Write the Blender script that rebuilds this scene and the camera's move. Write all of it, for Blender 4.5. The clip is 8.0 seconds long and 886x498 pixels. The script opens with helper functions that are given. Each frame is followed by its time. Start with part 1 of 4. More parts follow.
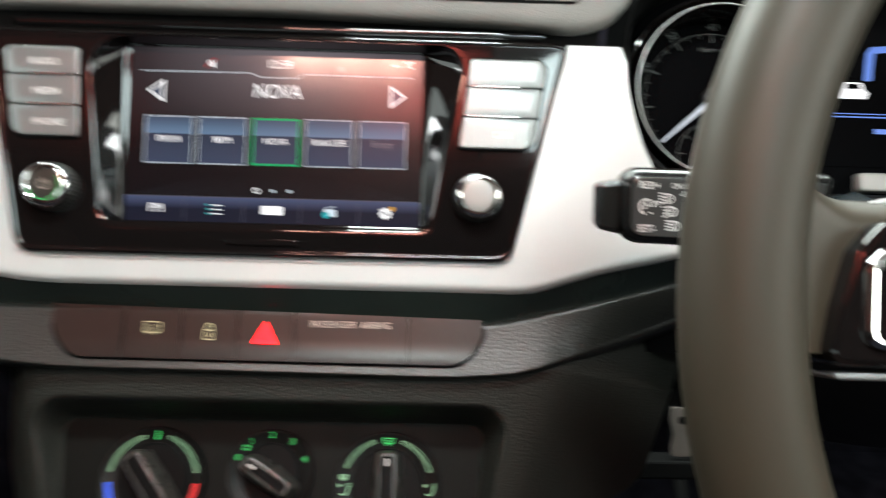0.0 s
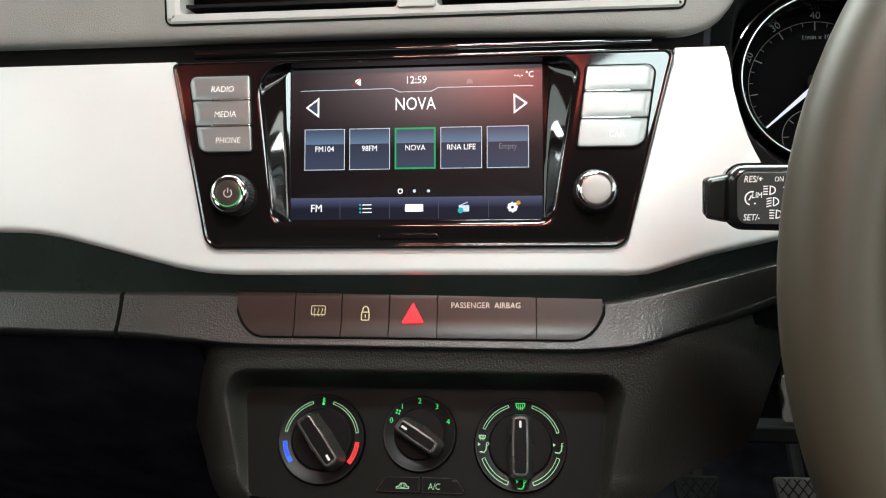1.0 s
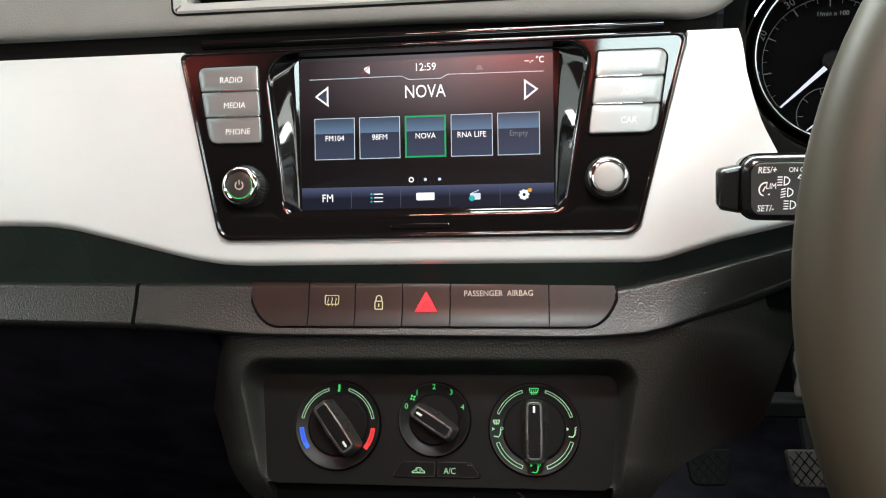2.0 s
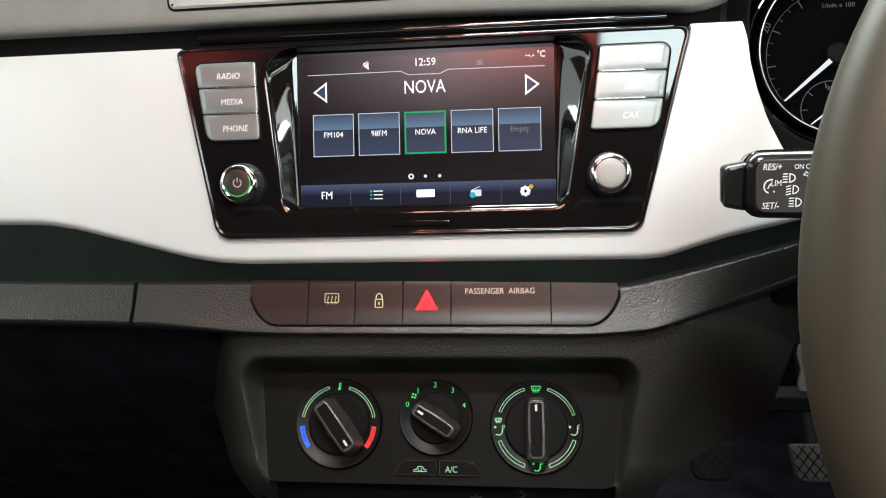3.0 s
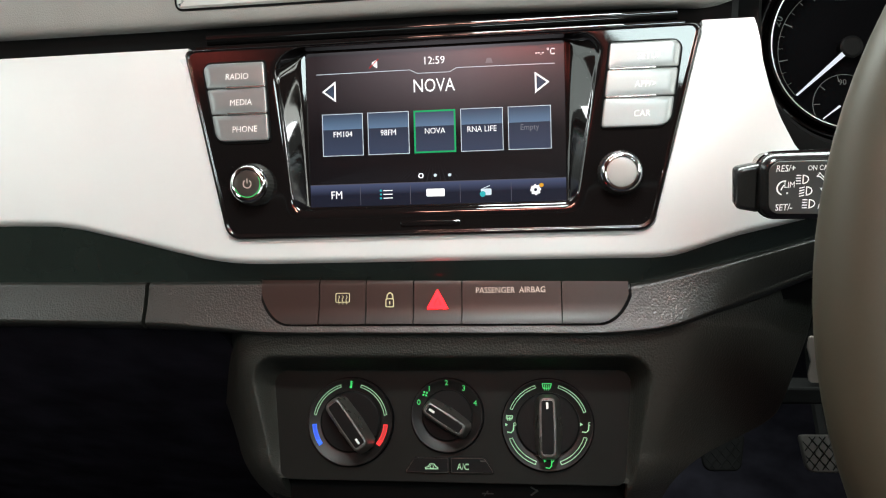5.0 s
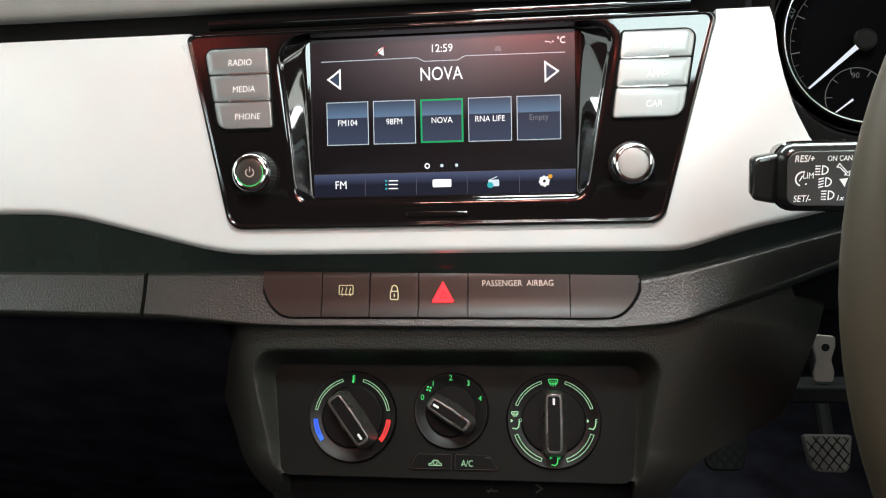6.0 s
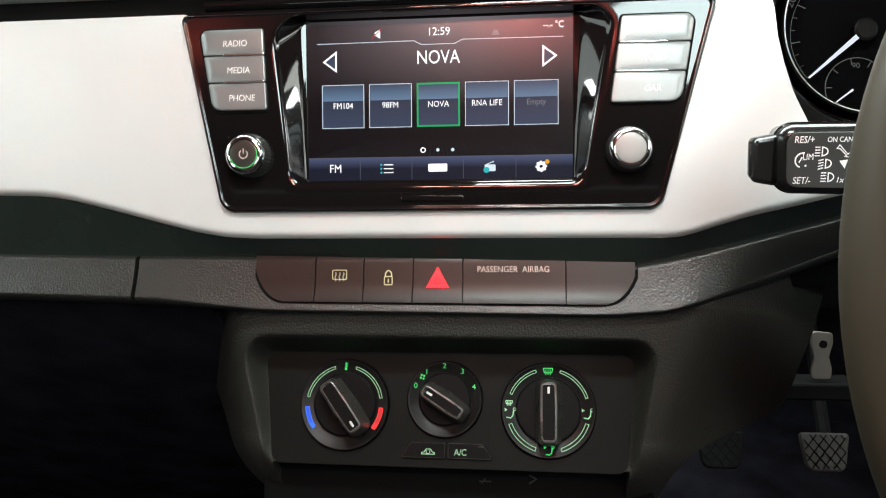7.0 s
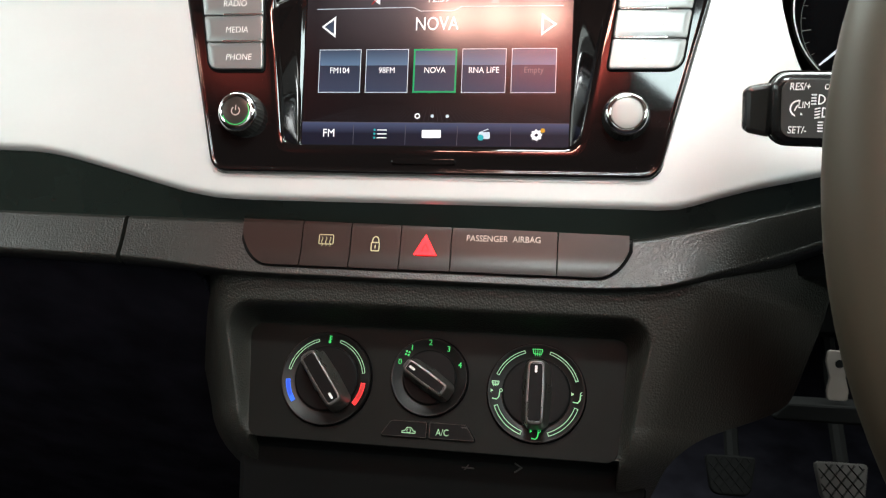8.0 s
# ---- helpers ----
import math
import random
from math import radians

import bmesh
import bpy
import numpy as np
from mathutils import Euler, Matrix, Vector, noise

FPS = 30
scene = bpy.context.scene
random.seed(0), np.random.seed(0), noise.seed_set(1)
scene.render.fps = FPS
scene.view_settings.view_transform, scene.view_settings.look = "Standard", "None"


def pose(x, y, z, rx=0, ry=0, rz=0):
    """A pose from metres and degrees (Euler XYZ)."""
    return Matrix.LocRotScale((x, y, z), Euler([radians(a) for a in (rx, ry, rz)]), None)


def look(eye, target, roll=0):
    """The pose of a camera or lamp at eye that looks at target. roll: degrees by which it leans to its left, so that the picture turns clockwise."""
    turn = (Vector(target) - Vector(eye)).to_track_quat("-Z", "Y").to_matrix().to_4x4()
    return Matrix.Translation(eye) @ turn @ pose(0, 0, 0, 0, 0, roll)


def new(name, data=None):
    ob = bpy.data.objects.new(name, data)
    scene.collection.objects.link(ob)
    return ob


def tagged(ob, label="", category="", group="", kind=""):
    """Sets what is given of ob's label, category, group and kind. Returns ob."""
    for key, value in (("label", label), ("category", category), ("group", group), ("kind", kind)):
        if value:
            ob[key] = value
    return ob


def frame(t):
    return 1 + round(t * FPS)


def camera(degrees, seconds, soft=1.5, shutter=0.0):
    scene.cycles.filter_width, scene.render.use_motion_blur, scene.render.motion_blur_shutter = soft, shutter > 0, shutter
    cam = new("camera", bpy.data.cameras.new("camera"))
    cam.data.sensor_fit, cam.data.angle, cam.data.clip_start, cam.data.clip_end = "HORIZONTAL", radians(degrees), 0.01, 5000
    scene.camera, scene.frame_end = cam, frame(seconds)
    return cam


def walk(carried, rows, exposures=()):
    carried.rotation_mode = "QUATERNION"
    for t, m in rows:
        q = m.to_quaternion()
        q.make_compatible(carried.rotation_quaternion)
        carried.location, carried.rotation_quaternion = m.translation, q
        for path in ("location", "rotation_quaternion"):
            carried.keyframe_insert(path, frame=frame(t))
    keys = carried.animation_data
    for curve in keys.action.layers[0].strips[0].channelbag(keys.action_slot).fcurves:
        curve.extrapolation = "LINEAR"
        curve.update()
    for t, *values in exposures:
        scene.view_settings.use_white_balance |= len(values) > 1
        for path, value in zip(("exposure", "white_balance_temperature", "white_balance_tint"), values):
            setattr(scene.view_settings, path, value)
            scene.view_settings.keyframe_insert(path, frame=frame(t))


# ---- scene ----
cam = camera(59.0, 8.0, soft=1.1, shutter=0.6)
PATH = [
    (0, (0.073, -0.386, 0.888), (0.125, 1.52, 0.284), 1.9),
    (0.2, (0.069, -0.397, 0.902), (-0.025, 1.498, 0.268), 0.3),
    (0.5, (0.061, -0.424, 0.911), (-0.11, 1.458, 0.258), -1.2),
    (0.8, (0.063, -0.432, 0.912), (-0.142, 1.445, 0.252), -2.1),
    (1, (0.06, -0.434, 0.913), (-0.143, 1.44, 0.243), -2.3),
    (1.5, (0.059, -0.433, 0.922), (-0.162, 1.42, 0.203), -3.1),
    (3, (0.059, -0.424, 0.928), (-0.174, 1.404, 0.15), -3.8),
    (3.5, (0.058, -0.426, 0.929), (-0.19, 1.398, 0.148), -4.0),
    (4, (0.058, -0.426, 0.933), (-0.193, 1.394, 0.143), -4.4),
    (5.5, (0.055, -0.417, 0.936), (-0.194, 1.39, 0.116), -4.4),
    (6, (0.05, -0.415, 0.929), (-0.188, 1.395, 0.112), -3.8),
    (6.5, (0.051, -0.414, 0.925), (-0.187, 1.396, 0.108), -3.7),
    (7, (0.051, -0.415, 0.917), (-0.182, 1.401, 0.113), -3.1),
    (7.5, (0.06, -0.42, 0.898), (-0.183, 1.418, 0.147), -2.3),
    (7.8, (0.063, -0.419, 0.88), (-0.206, 1.433, 0.175), -1.6),
    (8, (0.072, -0.419, 0.868), (-0.241, 1.441, 0.204), -1.3),
]
walk(cam, [(t, look(eye, target, roll)) for t, eye, target, roll in PATH])

# ---- light ----
world = bpy.data.worlds.new("showroom_air")
scene.world = world
world.use_nodes = True
world.node_tree.nodes["Background"].inputs[0].default_value = (0.90, 1.0, 0.95, 1)
world.node_tree.nodes["Background"].inputs[1].default_value = 0.3


def area_lamp(name, eye, target, w, h, watts, colour, spread=180):
    data = bpy.data.lights.new(name, "AREA")
    data.shape, data.size, data.size_y, data.energy, data.color = "RECTANGLE", w, h, watts, colour
    data.spread = radians(spread)
    ob = new(name, data)
    ob.matrix_world = look(eye, target)
    return ob


# tubes of the showroom through the side glass, and the roof console's reading lamp; rear, roof, front and red lights
# are added
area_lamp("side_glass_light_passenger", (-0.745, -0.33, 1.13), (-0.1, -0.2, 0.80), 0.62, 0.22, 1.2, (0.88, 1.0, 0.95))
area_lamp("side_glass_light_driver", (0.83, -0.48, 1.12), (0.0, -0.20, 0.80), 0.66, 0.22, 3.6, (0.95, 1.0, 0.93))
for x, y, z, aim in ((-0.735, 0.0, 1.09, -0.1), (0.82, -0.10, 1.09, 0.2)):
    area_lamp("ceiling_panel_light", (x, y, z), (aim, -0.1, 0.83), 0.09, 0.06, 0.60, (0.95, 1.0, 1.0))
# added unseen light before the closed rear wall, to lift the trim
area_lamp("rear_fill_light", (0.05, -1.46, 1.14), (0.05, 0.0, 1.0), 1.2, 0.26, 1.2, (0.80, 1.0, 0.98))
# bright patch set for the bezel's reflection, in a made-up roof opening
area_lamp("roof_reflection_light", (0.37, -0.79, 1.452), (0.33, -0.75, 0.80), 0.36, 0.26, 6.0, (0.82, 1.0, 1.0))
# added unseen overhead light, to shade the heater recess from above
area_lamp("front_fill_light", (0.07, -0.34, 1.425), (0.07, -0.17, 0.76), 0.20, 0.09, 5.7, (0.89, 1.0, 0.98))
area_lamp("windscreen_light", (0.0, 0.30, 1.27), (0.0, 0.04, 0.90), 1.1, 0.30, 19.5, (0.90, 1.0, 0.95))
for x in (-0.115, -0.045, 0.025):
    area_lamp("reading_light", (x, -0.634, 1.405), (0.0, 0.0, 0.83), 0.056, 0.040, 0.55, (1.0, 0.50, 0.38))
# added unseen lamps throw red light up on the headlining, for the red reflections
area_lamp("headlining_red_fill_side", (-0.56, -0.84, 1.37), (-0.56, -0.83, 1.45), 0.12, 0.08, 2.4, (1.0, 0.24, 0.20))
area_lamp("headlining_red_fill", (0.05, -0.79, 1.37), (0.05, -0.78, 1.45), 0.16, 0.08, 14.0, (1.0, 0.27, 0.23))

# ---- small tools ----
WORLD = {}
MM = 0.001


def frame_at(o, lean):
    """A pose whose x runs along the dashboard, y up its face, z out of it towards the seats."""
    return pose(o[0], o[1], o[2], 90 - lean, 0, 0)


FACE = frame_at((0, 0, 0.830), 22)        # the display's glass
STRIP = frame_at((0, -0.040, 0.736), 32)  # the row of switches
CLIM = frame_at((0, -0.047, 0.655), 36)   # the heater panel
VENT = frame_at((0, 0.019, 0.891), 15)    # the centre vents
GAUGE = frame_at((0.240, 0.0665, 0.841), 22)
STALK = frame_at((0.159, -0.100, 0.818), 10)
WHEEL = frame_at((0.343, -0.193, 0.812), 22.3)


def thing(name, base, label, category, group="", kind=""):
    ob = new(name)
    ob.empty_display_size = 0.02
    m = Matrix.Translation(base)
    ob.matrix_basis = m
    WORLD[ob] = m
    return tagged(ob, label, category, group, kind)


def mesh_from(bm, name, material, smooth=35):
    bmesh.ops.recalc_face_normals(bm, faces=bm.faces)
    for f in bm.faces:
        f.smooth = True
    for e in bm.edges:
        if len(e.link_faces) != 2 or e.calc_face_angle(0) > radians(smooth):
            e.smooth = False
    for f in bm.faces:
        if len(f.verts) > 6:
            for e in f.edges:
                e.smooth = False
    me = bpy.data.meshes.new(name)
    bm.to_mesh(me)
    bm.free()
    me.materials.append(material)
    return me


def part(name, bm, material, parent, label="", m=None, smooth=35):
    """Links a bmesh, or a mesh, as one mesh object under a thing or a part, at the world pose m."""
    me = mesh_from(bm, name, material, smooth) if isinstance(bm, bmesh.types.BMesh) else bm
    if not me.materials:
        me.materials.append(material)
    ob = new(name, me)
    m = m or Matrix.Identity(4)
    WORLD[ob] = m
    ob.matrix_basis = m
    if parent:
        ob.parent = parent
        ob.matrix_parent_inverse = WORLD[parent].inverted()
    return tagged(ob, label)


def rounded(pts, r, n=5):
    """A closed outline (mm) with rounded corners; r: one radius or one a corner."""
    out = []
    k = len(pts)
    for i in range(k):
        p, a, b = Vector(pts[i]), Vector(pts[i - 1]), Vector(pts[(i + 1) % k])
        rad = r[i] if isinstance(r, (list, tuple)) else r
        da, db = (a - p).normalized(), (b - p).normalized()
        half = da.angle(db) / 2
        if rad <= 0 or abs(half - math.pi / 2) < 0.01:
            out += [tuple(p)] * (n + 1)
            continue
        reach = min(rad / math.tan(half), (a - p).length * 0.49, (b - p).length * 0.49)
        rad = reach * math.tan(half)
        centre = p + (da + db).normalized() * (rad / math.sin(half))
        s, e = p + da * reach - centre, p + db * reach - centre
        a0 = math.atan2(s.y, s.x)
        turn = (math.atan2(e.y, e.x) - a0 + math.pi) % (2 * math.pi) - math.pi
        for j in range(n + 1):
            g = a0 + turn * j / n
            out.append((centre.x + rad * math.cos(g), centre.y + rad * math.sin(g)))
    return out


def inset(loop, d):
    """Moves a closed outline inwards by d (outwards: minus)."""
    k = len(loop)
    area = sum(loop[i - 1][0] * loop[i][1] - loop[i][0] * loop[i - 1][1] for i in range(k))
    sign = 1 if area > 0 else -1
    out = []
    for i in range(k):
        p = Vector(loop[i])
        j = 1
        while (Vector(loop[(i - j) % k]) - p).length < 1e-4:
            j += 1
        q = 1
        while (Vector(loop[(i + q) % k]) - p).length < 1e-4:
            q += 1
        e1 = (p - Vector(loop[(i - j) % k])).normalized()
        e2 = (Vector(loop[(i + q) % k]) - p).normalized()
        n1, n2 = Vector((-e1.y, e1.x)) * sign, Vector((-e2.y, e2.x)) * sign
        b = n1 + n2
        b = b / max(b.length_squared / 2, 0.4)
        out.append((p.x + b.x * d, p.y + b.y * d))
    return out


def circle(cx, cy, r, n=48):
    return [(cx + r * math.cos(2 * math.pi * i / n), cy + r * math.sin(2 * math.pi * i / n)) for i in range(n)]


def loft(levels, cap0=False, cap1=True, bm=None):
    """Joins outlines of as many points, each (outline, height), in mm, one after the other."""
    bm = bm or bmesh.new()
    rings = [[bm.verts.new((x * MM, y * MM, h * MM)) for x, y in loop] for loop, h in levels]
    for a, b in zip(rings, rings[1:]):
        k = len(a)
        for i in range(k):
            bm.faces.new((a[i - 1], a[i], b[i], b[i - 1]))
    if cap0:
        bm.faces.new(rings[0][::-1])
    if cap1:
        bm.faces.new(rings[-1])
    return bm


def clean(bm):
    bmesh.ops.remove_doubles(bm, verts=bm.verts, dist=2e-6)
    bmesh.ops.dissolve_degenerate(bm, edges=bm.edges, dist=1e-6)
    return bm


def slab(loop, h0, h1, soft=0.6, steps=2):
    """A plate with a rounded upper edge."""
    levels = [(loop, h0), (loop, h1 - soft)]
    for i in range(1, steps + 1):
        g = math.pi / 2 * i / steps
        levels.append((inset(loop, soft * (1 - math.cos(g))), h1 - soft + soft * math.sin(g)))
    return clean(loft(levels, True, True))


def flat(loop, h=0.0, thick=0.15):
    return clean(loft([(loop, h), (loop, h + thick)], False, True))


def box(u0, u1, v0, v1):
    return [(u0, v0), (u1, v0), (u1, v1), (u0, v1)]


def band(loop, width, h, thick=0.15):
    """A thin line along a closed outline."""
    return clean(loft([(loop, h), (loop, h + thick), (inset(loop, width), h + thick), (inset(loop, width), h)], False, False))


def sheet(fn, nu, nv, back=None):
    """A surface fn(s, t) in metres; back: a vector by which its rim runs on, so that it has depth."""
    bm = bmesh.new()
    g = [[bm.verts.new(fn(i / nu, j / nv)) for j in range(nv + 1)] for i in range(nu + 1)]
    for i in range(nu):
        for j in range(nv):
            bm.faces.new((g[i][j], g[i + 1][j], g[i + 1][j + 1], g[i][j + 1]))
    if back is not None:
        rim = [g[i][0] for i in range(nu)] + [g[nu][j] for j in range(nv)] + [g[i][nv] for i in range(nu, 0, -1)] + [g[0][j] for j in range(nv, 0, -1)]
        deep = [bm.verts.new(v.co + Vector(back)) for v in rim]
        for i in range(len(rim)):
            bm.faces.new((rim[i - 1], rim[i], deep[i], deep[i - 1]))
    return clean(bm)


def tube(points, r, n=10, close=False):
    """A round bar along points (metres); r: a radius or one a point."""
    bm = bmesh.new()
    rings = []
    k = len(points)
    for i, p in enumerate(points):
        a = Vector(points[(i - 1) % k] if close or i else points[0])
        b = Vector(points[(i + 1) % k] if close or i < k - 1 else points[-1])
        q = (b - a).to_track_quat("Z", "Y").to_matrix()
        rad = r[i] if isinstance(r, (list, tuple)) else r
        rings.append([bm.verts.new(Vector(p) + q @ Vector((rad * math.cos(2 * math.pi * j / n), rad * math.sin(2 * math.pi * j / n), 0))) for j in range(n)])
    for a, b in zip(rings, rings[1:] + (rings[:1] if close else [])):
        for j in range(n):
            bm.faces.new((a[j - 1], a[j], b[j], b[j - 1]))
    if not close:
        bm.faces.new(rings[0])
        bm.faces.new(rings[-1])
    return bm


def lerp_table(table, x):
    """Smooth reading between the rows (x, value) of a short table."""
    if x <= table[0][0]:
        return table[0][1]
    for (x0, y0), (x1, y1) in zip(table, table[1:]):
        if x <= x1:
            return y0 + (y1 - y0) * (x - x0) / (x1 - x0)
    return table[-1][1]


LETTERS = {}


def letters(text, size, material, align="CENTER", shear=0.0, bold=0.0, squeeze=1.0):
    """A mesh of words, size in mm of the letters' body."""
    key = (text, size, material.name, align, shear, bold, squeeze)
    if key not in LETTERS:
        cu = bpy.data.curves.new("words", "FONT")
        cu.body, cu.size, cu.align_x, cu.align_y, cu.shear, cu.offset = text, size * MM, align, "CENTER", shear, bold * MM
        cu.resolution_u = 3
        cu.extrude = 0.05 * MM
        ob = bpy.data.objects.new("words", cu)
        scene.collection.objects.link(ob)
        dg = bpy.context.evaluated_depsgraph_get()
        me = bpy.data.meshes.new_from_object(ob.evaluated_get(dg))
        bpy.data.objects.remove(ob)
        me.transform(Matrix.Diagonal((squeeze, 1, 1, 1)))
        me.materials.clear()
        me.materials.append(material)
        LETTERS[key] = me
    return LETTERS[key]


def write(text, at, size, material, parent, F, name="lettering", **kw):
    """Words on the face F at (u, v, height), in mm."""
    return part(name, letters(text, size, material, **kw), material, parent, m=F @ pose(at[0] * MM, at[1] * MM, at[2] * MM))


def arc(cx, cy, r, a0, a1, width, n=14):
    """The outline of a piece of a ring; degrees clockwise from the top."""
    out = []
    for i in range(n + 1):
        g = radians(a0 + (a1 - a0) * i / n)
        out.append((cx + (r + width / 2) * math.sin(g), cy + (r + width / 2) * math.cos(g)))
    for i in range(n, -1, -1):
        g = radians(a0 + (a1 - a0) * i / n)
        out.append((cx + (r - width / 2) * math.sin(g), cy + (r - width / 2) * math.cos(g)))
    return out


# ---- materials ----
def material(name, colour, rough=0.5, metal=0.0, spec=0.5, vary=0.15, grain=0.0, scale=900.0, kind="noise", coat=0.0, coat_ior=1.5, smudge=0.0, glow=None, power=0.0, coat_rough=0.03):
    mat = bpy.data.materials.new(name)
    mat.use_nodes = True
    nt = mat.node_tree
    bsdf = nt.nodes["Principled BSDF"]
    geo = nt.nodes.new("ShaderNodeTexCoord")
    ip = bsdf.inputs
    ip["Roughness"].default_value, ip["Metallic"].default_value, ip["Specular IOR Level"].default_value = rough, metal, spec
    ip["Base Color"].default_value = (*colour, 1)
    ip["Coat Weight"].default_value, ip["Coat Roughness"].default_value = coat, coat_rough
    ip["Coat IOR"].default_value = coat_ior
    if vary > 0:
        big = nt.nodes.new("ShaderNodeTexNoise")
        big.inputs["Scale"].default_value, big.inputs["Detail"].default_value = 22.0, 6.0
        nt.links.new(geo.outputs["Object"], big.inputs["Vector"])
        ramp = nt.nodes.new("ShaderNodeMapRange")
        ramp.inputs[1].default_value, ramp.inputs[2].default_value = 0.3, 0.7
        ramp.inputs[3].default_value, ramp.inputs[4].default_value = 1 - vary, 1 + vary
        nt.links.new(big.outputs["Fac"], ramp.inputs[0])
        mul = nt.nodes.new("ShaderNodeVectorMath")
        mul.operation = "SCALE"
        mul.inputs[0].default_value = colour
        nt.links.new(ramp.outputs[0], mul.inputs["Scale"])
        nt.links.new(mul.outputs[0], ip["Base Color"])
    if smudge > 0:
        sm = nt.nodes.new("ShaderNodeTexNoise")
        sm.inputs["Scale"].default_value, sm.inputs["Detail"].default_value = 60.0, 8.0
        nt.links.new(geo.outputs["Object"], sm.inputs["Vector"])
        rr = nt.nodes.new("ShaderNodeMapRange")
        rr.inputs[1].default_value, rr.inputs[2].default_value = 0.35, 0.75
        rr.inputs[3].default_value, rr.inputs[4].default_value = rough, rough + smudge
        nt.links.new(sm.outputs["Fac"], rr.inputs[0])
        nt.links.new(rr.outputs[0], ip["Roughness"])
    if grain > 0:
        bump = nt.nodes.new("ShaderNodeBump")
        bump.inputs["Strength"].default_value, bump.inputs["Distance"].default_value = 0.7, grain * MM
        if kind == "leather":
            vo = nt.nodes.new("ShaderNodeTexVoronoi")
            vo.feature = "F1"
            vo.inputs["Scale"].default_value = scale
            warp = nt.nodes.new("ShaderNodeTexNoise")
            warp.inputs["Scale"].default_value, warp.inputs["Detail"].default_value = scale * 0.35, 3.0
            mixv = nt.nodes.new("ShaderNodeVectorMath")
            mixv.operation = "MULTIPLY_ADD"
            mixv.inputs[1].default_value = (0.0004, 0.0004, 0.0004)
            nt.links.new(geo.outputs["Object"], warp.inputs["Vector"])
            nt.links.new(warp.outputs["Color"], mixv.inputs[0])
            nt.links.new(geo.outputs["Object"], mixv.inputs[2])
            nt.links.new(mixv.outputs[0], vo.inputs["Vector"])
            nt.links.new(vo.outputs["Distance"], bump.inputs["Height"])
            bump.invert = True
        else:
            no = nt.nodes.new("ShaderNodeTexNoise")
            no.inputs["Scale"].default_value, no.inputs["Detail"].default_value = scale, 3.0
            nt.links.new(geo.outputs["Object"], no.inputs["Vector"])
            nt.links.new(no.outputs["Fac"], bump.inputs["Height"])
        nt.links.new(bump.outputs["Normal"], ip["Normal"])
    if glow:
        ip["Emission Color"].default_value = (*glow, 1)
        ip["Emission Strength"].default_value = power
    return mat


M_SILVER = material("satin_silver_paint", (0.76, 0.77, 0.765), 0.40, 0.30, vary=0.02, grain=0.004, scale=3000)
M_GLOSS = material("piano_black_plastic", (0.006, 0.005, 0.005), 0.04, spec=0.55, vary=0, smudge=0.02)
# fine dust on the gloss
nt = M_GLOSS.node_tree
co, vo, lim = nt.nodes.new("ShaderNodeTexCoord"), nt.nodes.new("ShaderNodeTexVoronoi"), nt.nodes.new("ShaderNodeMath")
vo.inputs["Scale"].default_value, vo.inputs["Randomness"].default_value = 260.0, 1.0
lim.operation, lim.inputs[1].default_value = "LESS_THAN", 0.035
mx = nt.nodes.new("ShaderNodeMix")
mx.data_type = "RGBA"
mx.inputs["A"].default_value, mx.inputs["B"].default_value = (0.006, 0.005, 0.005, 1), (0.22, 0.21, 0.20, 1)
nt.links.new(co.outputs["Object"], vo.inputs["Vector"])
nt.links.new(vo.outputs["Distance"], lim.inputs[0])
nt.links.new(lim.outputs[0], mx.inputs["Factor"])
nt.links.new(mx.outputs["Result"], nt.nodes["Principled BSDF"].inputs["Base Color"])
M_SOFT = material("grained_black_plastic", (0.0265, 0.0262, 0.0222), 0.46, spec=0.45, vary=0.12, grain=0.42, scale=840, kind="leather")
M_PAD = material("grained_pad_plastic", (0.0145, 0.0145, 0.0122), 0.38, spec=0.70, vary=0.10, grain=0.29, scale=860, kind="leather")
M_TOP = material("grained_grey_dash_skin", (0.23, 0.226, 0.213), 0.5, spec=0.5, vary=0.08, grain=0.2, scale=1200, kind="leather")
M_SMOOTH = material("smooth_dark_plastic", (0.016, 0.022, 0.019), 0.22, spec=0.6, vary=0.12, grain=0.012, scale=1800)
M_MATTE = material("matte_black_plastic", (0.005, 0.005, 0.005), 0.5, spec=0.14, vary=0.15, grain=0.03, scale=1500)
# near black that holds the shade of gaps and the footwell
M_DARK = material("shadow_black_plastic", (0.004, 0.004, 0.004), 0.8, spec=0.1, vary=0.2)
M_VENT = material("pale_grey_vent_plastic", (0.46, 0.46, 0.445), 0.42, vary=0.05, grain=0.02, scale=2000)
# brown base puts the red light on the black switches into their colour
M_SWITCH = material("satin_switch_plastic", (0.026, 0.0135, 0.011), 0.38, spec=0.28, vary=0.08, grain=0.012, scale=2500, coat=0.15, coat_ior=1.45, coat_rough=0.30)
M_KEY = material("grey_button_lacquer", (0.30, 0.31, 0.31), 0.38, 0.70, vary=0.04)
M_CHROME = material("chrome_plating", (0.80, 0.79, 0.77), 0.08, 1.0, vary=0, smudge=0.06)
M_KEYLINE = material("pale_key_ridge", (0.55, 0.54, 0.52), 0.22, 0.9, vary=0)
M_STEEL = material("scratched_steel", (0.36, 0.31, 0.28), 0.42, 1.0, vary=0.2, smudge=0.2)
# paler copy of the knob face, with a bright reflection put into the colour
M_KNOBFACE = material("satin_knob_face", (0.36, 0.34, 0.325), 0.42, 0.3, vary=0.05)
M_KNOBDARK = material("dark_knob_face", (0.075, 0.066, 0.058), 0.30, 0.6, vary=0.05)
